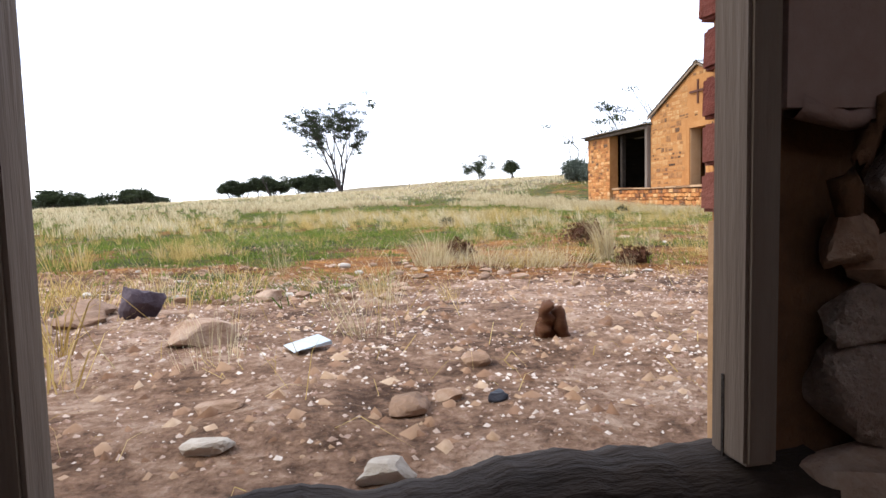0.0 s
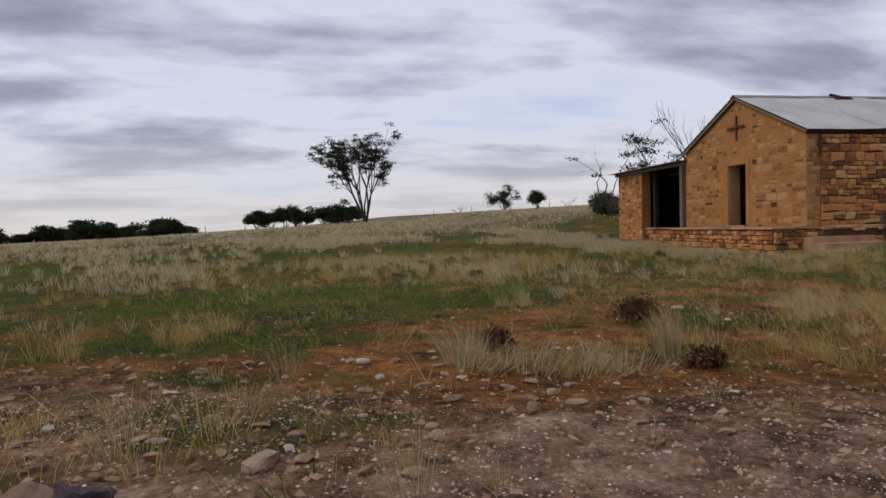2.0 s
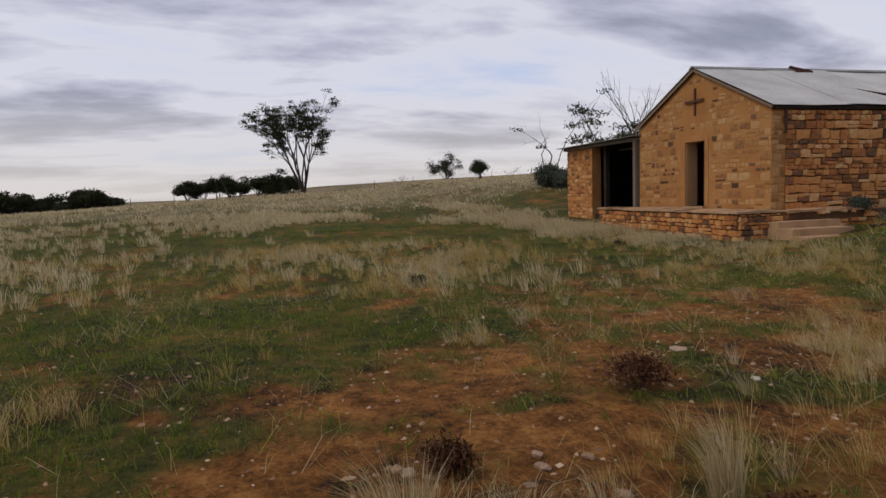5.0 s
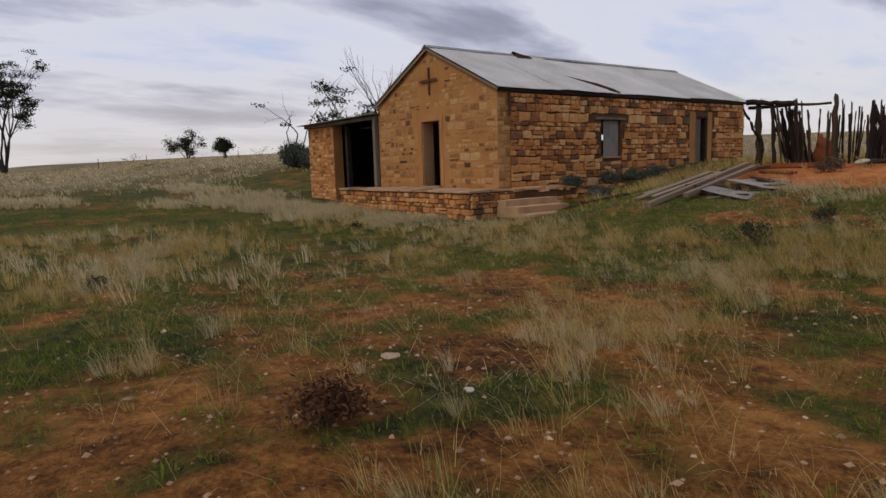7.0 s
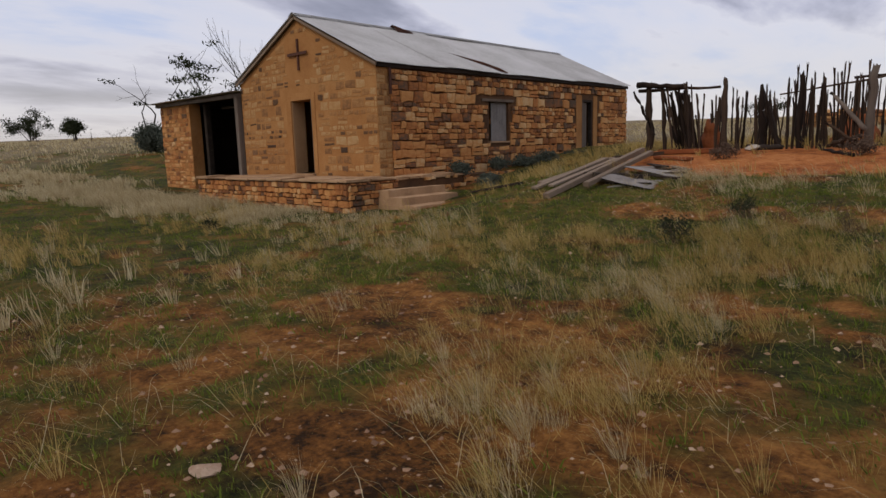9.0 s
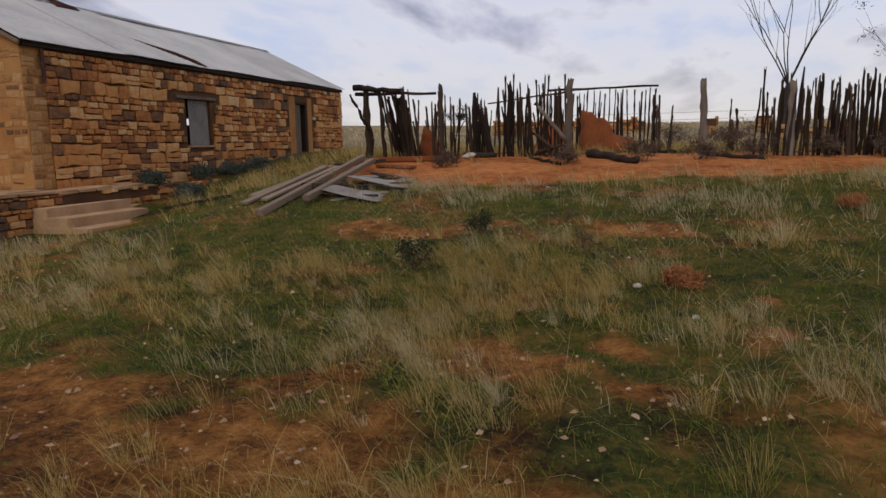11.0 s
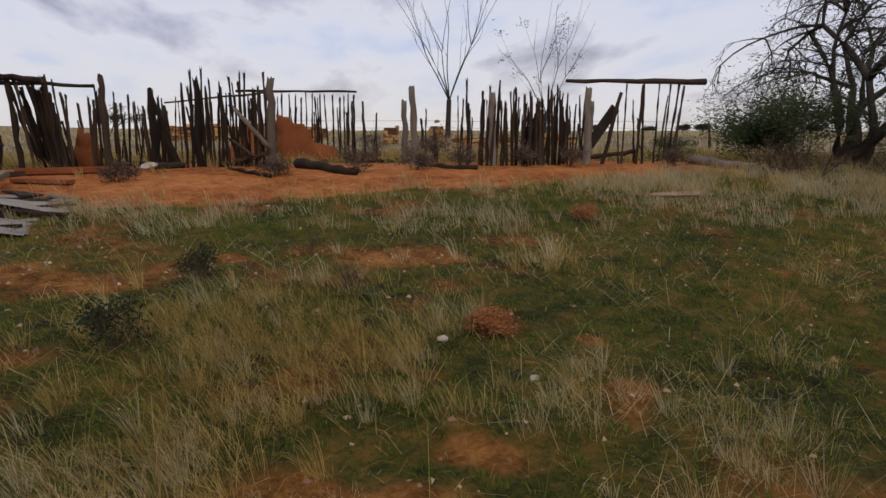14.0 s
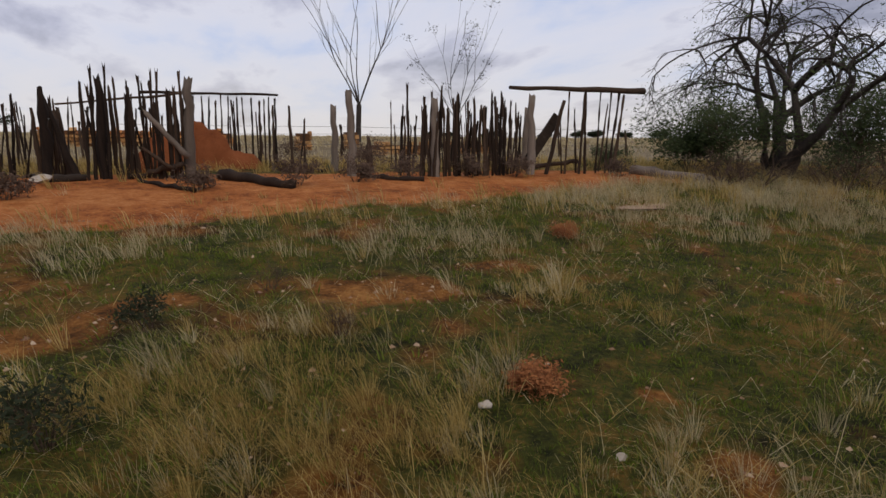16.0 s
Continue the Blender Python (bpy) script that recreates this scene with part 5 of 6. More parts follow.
for k in range(2):
    x, y = 6.45 + 0.1 * k, 0.45 + 0.9 * k
    verts, quads, xs = [], [], np.arange(-0.3, 0.3, 0.019)
    for y2 in (-0.6, 0.0, 0.6):
        for x2 in xs:
            verts.append((x2, y2, 0.011 * math.sin(2 * math.pi * x2 / 0.076) + 0.03 * math.sin(y2 * 2 + x2 * 3 + k)))
    n = len(xs)
    quads = [(j * n + i, j * n + i + 1, (j + 1) * n + i + 1, (j + 1) * n + i) for j in range(2) for i in range(n - 1)]
    me = mesh_arrays("tin_sheet", verts, quads, [], TIN)
    ob = new("tin_sheet", smooth(me))
    ob.matrix_world = pose(x, y, ground_z(x, y) + 0.06, 7, r_.uniform(-4, 4), r_.uniform(60, 110))
    tagged(ob, "crumpled grey corrugated tin sheet on the dump", "tin sheet", "tin sheets")
board("flat_beam", on(5.3, 4.1, 0.06), on(6.8, 4.4, 0.06), 0.2, 0.1, MUD, "earth-stained flat beam by the pens")
board("flat_beam", on(4.6, 3.2, 0.05), on(5.9, 4.6, 0.05), 0.14, 0.08, OLDWOOD, "dark flat beam by the pens")
board("flat_beam", on(5.6, 3.3, 0.04), on(6.5, 3.0, 0.04), 0.2, 0.06, MUD, "earth-stained flat beam by the pens")


# ---- trees ----
def gum(name, at, height, seed, label, stems=5, spread=0.35, levels=4, leaf_args=(14, 0.22, 0.55, 0.5), leaf=None, rad=0.3, droop=0.0, fork=(2, 3), wiggle=0.22, first=0.34, lean=(0, 0), group="", sides=4, category="tree", shrink=0.68, branch=0.75):
    g = Grower(seed)
    for k in range(stems):
        a = 2 * math.pi * (k + g.r.random() * 0.6) / stems
        d = Vector((math.cos(a) * spread + lean[0], math.sin(a) * spread + lean[1], 1))
        g.limb(Vector((math.cos(a) * 0.15, math.sin(a) * 0.15, -0.15)), d, height * first * g.r.uniform(0.85, 1.2), rad * g.r.uniform(0.6, 1), 0, levels, droop, fork, wiggle, branch, shrink)
    return g.finish(name, at, label, category, leaf or LEAF, None, sides, leaf_args, group)


def bush(name, at, size, seed, label, leaf, leaves=(10, 0.05, 0.10, 0.7), stems=9, levels=2, rad=0.012, category="shrub", group="", bark=None, spread=1.0):
    g = Grower(seed)
    for k in range(stems):
        a = 2 * math.pi * g.r.random()
        d = Vector((math.cos(a) * spread * g.r.uniform(0.2, 1), math.sin(a) * spread * g.r.uniform(0.2, 1), 1))
        g.limb(Vector((math.cos(a) * 0.03, math.sin(a) * 0.03, -0.02)), d, size * 0.45 * g.r.uniform(0.7, 1.2), rad, 0, levels, 0, (2, 3), 0.3, 0.7)
    ob = thing(name, at, label, category, group)
    part("branchwork", mesh_arrays("branchwork", *tubes(g.lines, 3), bark or DEADTWIG), bark or DEADTWIG, ob)
    if leaves:
        vs, qs = g.leaves(*leaves)
        part("leaves", mesh_arrays("leaves", vs, qs, [], leaf), leaf, ob)
    return ob


def far(x, y):
    return (x, y, float(terrain(np.array([x]), np.array([y]))[0]))


gum("gum_tree", far(-111, -6.6), 15.5, 3, "tall many-stemmed gum tree with thin dark crown", 8, 0.24, 4, (20, 0.22, 0.40, 0.4, 0.55), rad=0.26, branch=0.32, first=0.42, wiggle=0.14, lean=(0, -0.06))
gum("paddock_tree", far(-112, 22), 5.6, 4, "small dark paddock tree on the skyline", 5, 0.5, 3, (26, 0.18, 0.42, 0.7, 0.75), rad=0.16)
gum("paddock_tree", far(-84, 19.8), 3.6, 5, "small rounded paddock tree on the skyline", 3, 0.35, 3, (34, 0.16, 0.35, 0.6), rad=0.14)
gum("bare_sapling", far(-85, 25.5), 2.6, 6, "small bare dead sapling on the skyline", 3, 0.5, 3, None, rad=0.06)
gum("bare_sapling", far(-100, 10), 2.4, 16, "small bare dead sapling on the skyline", 4, 0.9, 3, None, rad=0.06)
gum("dead_tree", far(-108, -20), 7.0, 7, "leaning dead bare tree", 1, 0.1, 3, None, rad=0.25, lean=(0.0, -0.55))
r_ = random.Random(21)
for k in range(9):
    y = -8 - 2.5 * k + r_.uniform(-0.8, 0.8)
    gum("paddock_bush", far(-116 + r_.uniform(-3, 3), y), r_.choice((2.4, 3.2, 4.0, 4.8)), 60 + k, "dense dark rounded bush in a row", 5, 0.55, 3, (20, 0.26, 0.42, 0.5), rad=0.12, group="row of bushes", category="bush")
for k in range(22):
    y = -50 - 2.9 * k + r_.uniform(-2, 2)
    gum("far_tree", far(-170 + r_.uniform(-12, 12), y), r_.choice((3.2, 4.2, 5.2, 6.2)), 90 + k, "low dark spreading tree in a far wood", 4, 0.9, 3, (20, 0.5, 0.8, 0.3), rad=0.2, group="far wood")
# behind the lean-to
gum("dead_tree", far(-31, 7.6), 8.5, 9, "slender dead tree with a few leaf clumps", 3, 0.30, 3, (26, 0.12, 0.25, 0.4, 0.3), rad=0.10, fork=(1, 2))
bush("paddock_bush", far(-29.5, 7.6), 1.35, 10, "dense grey-green bush beside the shed", SALTBUSH, (34, 0.10, 0.28, 0.7), 10, 3, 0.03, "bush")
bush("paddock_bush", far(-28, 8.2), 1.0, 18, "dense grey-green bush beside the shed", SALTBUSH, (34, 0.10, 0.28, 0.7), 10, 3, 0.03, "bush")
# behind the pens
def whip_tree(name, at, trunk, reach, seed, label, whips=6, rad=0.17, leaf_args=None):
    """A stout dead trunk from whose head long thin whips fan upwards."""
    g = Grower(seed)
    head = Vector((0.1, 0, trunk))
    g.lines.append([(Vector((0, 0, -0.3)), rad * 1.2), (Vector((0.05, 0, trunk * 0.5)), rad), (head, rad * 0.95), (head + Vector((0, 0, 0.15)), rad * 0.6)])
    for k in range(whips):
        a = 2 * math.pi * (k + g.r.random() * 0.5) / whips
        out = g.r.uniform(0.25, 0.75)
        g.limb(head, Vector((math.cos(a) * out, math.sin(a) * out, 1)), reach * g.r.uniform(0.34, 0.5), rad * 0.27, 1, 3, -0.03, (1, 2), 0.16, 0.34, 0.85)
    return g.finish(name, at, label, "tree", LEAF, None, 5, leaf_args)


whip_tree("dead_tree", far(-27, 12.6), 3.0, 4.4, 8, "dying tree with bare upright tips", 7, 0.16)
gum("dying_tree", far(-26.5, 11.2), 6.2, 18, "low tree with dark flat leaf clumps", 5, 0.5, 3, (40, 0.13, 0.32, 0.35, 0.5), rad=0.13, fork=(2, 3))
whip_tree("dead_tree", far(18.2, 32.8), 2.3, 7.6, 11, "tall bare dead tree with whip-like limbs")
whip_tree("dying_tree", far(25.4, 35.0), 1.6, 6.6, 12, "thin half-dead tree with scattered leaves", 5, 0.13, (24, 0.10, 0.26, 0.8, 0.45))
gum("paddock_tree", far(-2.6, 36), 2.7, 13, "small dark tree beyond the pens", 3, 0.4, 3, (16, 0.07, 0.16, 0.5), rad=0.08)
for k in range(16):
    x, y = 62 + 5.5 * k + r_.uniform(-3, 3), 150 - 4.5 * k + r_.uniform(-6, 6)
    gum("far_tree", far(x, y), r_.uniform(1.3, 2.4), 130 + k, "low dark spreading tree in a far wood", 4, 0.7, 3, (20, 0.22, 0.4, 0.4), rad=0.15, group="far wood")
# the big pepper tree beside the pens, with its thicket
gum("pepper_tree", (21.4, 4.5, ground_z(21.4, 4.5)), 6.0, 29, "large dark old tree with drooping bare twigs", 5, 0.42, 5, (8, 0.045, 0.14, 0.8, 0.45), FRESHLEAF, rad=0.17, droop=0.06, fork=(2, 3), wiggle=0.34, first=0.34, branch=0.85, shrink=0.70)
for x, y, s, sd in ((19.6, 5.2, 1.0, 30), (20.3, 4.6, 1.7, 31), (20.9, 5.8, 1.8, 32), (22.6, 3.6, 1.6, 33), (23.4, 3.4, 1.9, 34), (24.6, 4.2, 2.2, 36)):
    bush("thicket_bush", (x, y, ground_z(x, y)), s, sd, "dense dark green bush under the tree", FRESHLEAF, (17, 0.042, 0.12, 0.8), 12, 3, 0.012, "bush", "thicket")
bush("grey_bush", (18.4, 6.6, ground_z(18.4, 6.6)), 0.6, 35, "sparse olive bush behind the end bay", FRESHLEAF, (10, 0.03, 0.07, 0.7), 10, 3, 0.010)
for k in range(8):
    x, y = 19.2 + r_.uniform(-0.8, 3.6), 2.7 + r_.uniform(-0.4, 1.0)
    bush("brush_pile", (x, y, ground_z(x, y)), r_.uniform(0.6, 0.95), 180 + k, "heap of bare grey dead branches", DEADTWIG, None, 10, 3, 0.012, "brushwood", "brush heaps", spread=1.9)

# ---- low ruined walls and fences beyond the pens ----
def ruined_wall(at, length, height, seed, turn, label):
    ob = thing("ruined_wall", at, label, "wall", "ruined walls", turn=turn)
    m = pose(*at, 0, 0, turn) @ pose(-length / 2, -0.2, -0.15)
    part("core", box_bm(-length / 2 + 0.06, length / 2 - 0.06, -0.16, 0.16, -0.2, height * 0.72), MORTAR, ob)
    rr = random.Random(seed)
    prof = [rr.uniform(0.55, 1.0) for _ in range(12)]
    lay_stones(ob, m, courses(length, height + 0.15, seed, 0.12, 0.24, (1.0, 2.2)), lambda s: s[1] < (height + 0.15) * prof[int(11.9 * s[0] / length)], 60, SOFTS, proud=0.05, deep=0.5)


for x, y, ln, h, sd, tn in ((16.6, 17.5, 2.6, 0.5, 1, 4), (19.8, 18.5, 2.2, 0.5, 2, -5), (13.4, 22.0, 0.7, 1.0, 3, 0), (15.9, 24.0, 0.7, 1.1, 4, 8), (8.2, 27.0, 5.0, 0.9, 5, 3), (4.0, 27.0, 3.2, 1.0, 6, -2)):
    ruined_wall(far(x, y), ln, h, sd, tn, "low ruined wall of tan rubble in dry grass")


def wire_fence(pts, gap, height, label, seed):
    r = random.Random(seed)
    f = thing("wire_fence", far(*pts[0]), label, "fence", "wire fences")
    posts = []
    for a, b in zip(pts, pts[1:]):
        d = math.dist(a, b)
        for k in range(int(d / gap)):
            s = k * gap / d
            x, y = a[0] + (b[0] - a[0]) * s, a[1] + (b[1] - a[1]) * s
            posts.append((x, y))
    for x, y in posts:
        stake(f, "post", r.choice(PICKETS), x, y, height * r.uniform(0.85, 1.2), 0.12, (r.uniform(-0.08, 0.08), r.uniform(-0.08, 0.08)), z=far(x, y)[2])
    for h in (0.45, 0.8, 1.05):
        line = [(Vector((x, y, far(x, y)[2] + height * h * 0.85)), 0.006) for x, y in posts]
        ob = part("wire", mesh_arrays("wire", *tubes([line], 3), WIRE), WIRE, f)
        ob.matrix_world = Matrix()


wire_fence([(-98, -60), (-92, 4), (-80, 40), (-60, 62)], 6.5, 1.2, "sagging post and wire fence on the skyline", 4)
wire_fence([(6, 15.5), (22, 15.0), (30, 13)], 2.6, 1.15, "rough post and wire fence behind the pens", 5)


# ---- stones and litter lying about ----
def rock(name, x, y, size, mat, label, seed, turn=0, sink=0.25, group="", category="rock"):
    me = bpy.data.meshes.new(name)
    bm = rock_bm(seed, *size)
    bm.to_mesh(me)
    bm.free()
    me.materials.append(mat)
    ob = new(name, me)
    ob.matrix_world = pose(x, y, ground_z(x, y) + size[2] * (0.5 - sink), 0, 0, turn)
    return tagged(ob, label, category, group)


rock("purple_rock", 13.86, -14.14, (0.14, 0.165, 0.20), PURPLEROCK, "dark purple angular rock on gravel", 1, 20)
rock("brown_rock", 13.43, -13.62, (0.13, 0.16, 0.09), ROCK, "squared brown stone on gravel", 2, 40)
rock("brown_rock", 14.57, -13.80, (0.20, 0.22, 0.10), ROCK, "rounded brown stone on gravel", 3, 60)
rock("flat_rock", 13.7, -14.42, (0.30, 0.20, 0.09), ROCK, "flat tan stone among dry grass", 4, 10)
rock("flat_rock", 13.95, -14.36, (0.22, 0.20, 0.06), ROCK, "flat tan stone among dry grass", 5, 80)
rock("flat_rock", 14.15, -14.50, (0.25, 0.16, 0.06), ROCK, "flat tan stone among dry grass", 15, 30)
rock("big_rock", 14.85, -14.55, (0.30, 0.34, 0.26), ROCK, "large tan block of stone by the doorway", 6, 15)
rock("slab_rock", 15.42, -13.17, (0.11, 0.15, 0.045), ROCK, "broken flat slab on gravel", 7, 50)
rock("slab_rock", 15.38, -13.07, (0.06, 0.08, 0.03), ROCK, "broken flat slab on gravel", 17, 0)
rock("pale_rock", 15.8, -13.28, (0.07, 0.11, 0.045), WHITEROCK, "pale stone by the sill", 8, 0)
rock("pale_rock", 15.6, -13.62, (0.06, 0.09, 0.035), WHITEROCK, "pale stone by the sill", 18, 0)
rock("pale_rock", 15.35, -13.63, (0.10, 0.09, 0.03), ROCK, "flat buff stone on gravel", 19, 0)
rock("clod", 15.1, -12.93, (0.07, 0.09, 0.045), ROCK, "brown earth clod on gravel", 9, 0, category="clod")
rock("black_lump", 15.43, -12.95, (0.035, 0.06, 0.03), BLACKRUBBER, "small black rubber lump on gravel", 10, 30, category="litter")
rock("white_stone", 11.13, -13.10, (0.10, 0.11, 0.07), WHITEROCK, "white quartz stone on red soil", 11, 30)
rock("white_stone", 10.98, -3.22, (0.065, 0.06, 0.05), WHITEROCK, "white stone among green grass", 12, 0)
rock("white_stone", 11.44, -3.87, (0.065, 0.048, 0.032), WHITEROCK, "white stone among green grass", 13, 0)
rock("pale_stone", 9.2, -9.3, (0.16, 0.11, 0.05), ROCK, "flat pale stone on red soil", 14, 20)
rock("pale_stone", 10.18, -9.32, (0.07, 0.05, 0.035), WHITEROCK, "flat pale stone on red soil", 24, 20)
rock("pale_stone", 8.8, -11.1, (0.08, 0.06, 0.05), ROCK, "flat pale stone on red soil", 25, 20)
rock("pale_stone", 7.15, 4.9, (0.28, 0.22, 0.16), WHITEROCK, "pale stone on the orange bank", 26, 20)
rock("slab_rock", 15.72, 1.6, (1.1, 0.7, 0.09), ROCK, "broad grey flat rock in the grass", 27, 25, 0.75)
r_ = random.Random(44)
for k in range(110):
    x, y = r_.uniform(10.8, 13.7), r_.uniform(-16, -11.0)
    if math.hypot(x - 14.5, y + 13.4) < 0.5:
        continue
    rock("loose_stone", x, y, (r_.uniform(0.03, 0.10), r_.uniform(0.03, 0.10), r_.uniform(0.02, 0.045)), ROCK if r_.random() < 0.88 else WHITEROCK, "small loose stone on red soil", 400 + k % 12, r_.uniform(0, 360), group="loose stones", category="stone")
me_ = bpy.data.meshes.new("blue_sheet")
bm_ = box_bm(-0.05, 0.05, -0.062, 0.062, -0.003, 0.003, 0.001, jitter=0.008)
bm_.to_mesh(me_)
bm_.free()
me_.materials.append(PALEBLUE)
ob_ = new("blue_sheet", me_)
ob_.matrix_world = pose(14.78, -13.42, ground_z(14.78, -13.42) + 0.018, 4, 5, 25)
tagged(ob_, "scrap of pale blue fibre sheet on gravel", "litter")


def stump(x, y):
    r = random.Random(2)
    ob = thing("tree_stump", (x, y, ground_z(x, y)), "short rotten reddish-brown stump", "stump")
    for k, (dx, dy, h, w) in enumerate(((0, 0, 0.15, 0.065), (0.05, 0.07, 0.13, 0.05), (-0.03, 0.03, 0.12, 0.05), (0.04, -0.05, 0.10, 0.045))):
        st = new("stump_piece", mesh_arrays("stump_piece", *post_mesh(380 + k), REDTWIG))
        st.parent = ob
        st.matrix_world = pose(x + dx * 0.6, y + dy * 0.6, ground_z(x, y) - 0.02, r.uniform(-8, 8), r.uniform(-8, 8), k * 70) @ Matrix.Diagonal((w / 0.085, w / 0.085, h, 1))


stump(14.80, -12.57)


# ---- tussocks and small shrubs ----
def blades(x, y, z, h, lean_x, lean_y, w, r):
    """Arrays of bent grass blades: five corners each, a quad and a tip."""
    n = len(x)
    a = r.uniform(0, 2 * math.pi, n)
    ux, uy = np.cos(a) * w / 2, np.sin(a) * w / 2
    v = np.zeros((n, 5, 3), np.float32)
    v[:, 0] = np.stack([x - ux, y - uy, z - 0.01], 1)
    v[:, 1] = np.stack([x + ux, y + uy, z - 0.01], 1)
    mx, my, mz = x + lean_x * 0.38, y + lean_y * 0.38, z + h * 0.55
    v[:, 2] = np.stack([mx + ux * 0.75, my + uy * 0.75, mz], 1)
    v[:, 3] = np.stack([mx - ux * 0.75, my - uy * 0.75, mz], 1)
    drop = 0.25 * np.hypot(lean_x, lean_y)
    v[:, 4] = np.stack([x + lean_x, y + lean_y, z + np.maximum(h - drop, 0.3 * h)], 1)
    b = np.arange(n)[:, None] * 5
    return v.reshape(-1, 3), b + np.array([[0, 1, 2, 3]]), b + np.array([[3, 2, 4]])


def grass_stuff(name, mat, label, sets):
    vs, qs, ts, base = [], [], [], 0
    for v, q, t in sets:
        vs.append(v)
        qs.append(q + base)
        ts.append(t + base)
        base += len(v)
    me = mesh_arrays(name, np.concatenate(vs), np.concatenate(qs), np.concatenate(ts), mat)
    tagged(new(name, me), label, "grass", kind="stuff")


WIND = (-0.40, -0.20)


def on_built(x, y):
    """Where no grass grows: house, shed, terrace, steps, ruin, doorstep."""
    house_ = (x > -12.6) & (x < 1.15) & (y > -1.7) & (y < 13)
    steps_ = (x > 0.8) & (x < 2.45) & (y > -0.75) & (y < 1.2)
    ruin_ = (x > 15.75) & (y > -17) & (y < -9.5)
    return house_ | steps_ | ruin_


def tufts(r, cx, cy, count, height, width, radius, splay=0.5):
    """Blades of many tufts at cx, cy; height and count are arrays, one value per tuft."""
    idx = np.repeat(np.arange(len(cx)), count)
    n = len(idx)
    a, d = r.uniform(0, 2 * math.pi, n), np.sqrt(r.uniform(0, 1, n))
    x, y = cx[idx] + np.cos(a) * d * radius[idx], cy[idx] + np.sin(a) * d * radius[idx]
    h = height[idx] * r.uniform(0.45, 1.15, n)
    k = h * splay
    lx = WIND[0] * h * r.uniform(0.3, 1.7, n) + np.cos(a) * d * k + r.normal(0, 0.24, n) * h
    ly = WIND[1] * h * r.uniform(0.3, 1.7, n) + np.sin(a) * d * k + r.normal(0, 0.24, n) * h
    return blades(x, y, terrain(x, y), h, lx, ly, width[idx] * r.uniform(0.7, 1.3, n), r)


def scatter(r, n, x0, x1, y0, y1, chance):
    x, y = r.uniform(x0, x1, n), r.uniform(y0, y1, n)
    keep = (r.uniform(0, 1, n) < chance(x, y)) & ~on_built(x, y)
    return x[keep], y[keep]


def straw_density(x, y):
    """Drifts of dry grass: thick in the middle field, thin on gravel and bare soil."""
    m = ground_masks(x, y)
    drift = 0.22 * ease((fbm(x, y, 0.42, 71) - 0.50) * 7)
    drift = np.maximum(drift, np.maximum(patches(x, y, FIELD_STRAW, 65), patches(x, y, YARD_STRAW, 67)))
    clump = ease((fbm(x, y, 1.9, 72) - 0.42) * 6)
    return np.clip((0.03 + 0.97 * drift) * (0.15 + 0.85 * clump) * (1 - 0.85 * m["gravel"]) * (1 - 0.97 * m["orange"]) * (1 - 0.75 * patches(x, y, BARE_EARTH, 63)) * (1 - 0.8 * patches(x, y, LUSH, 61)), 0, 1)


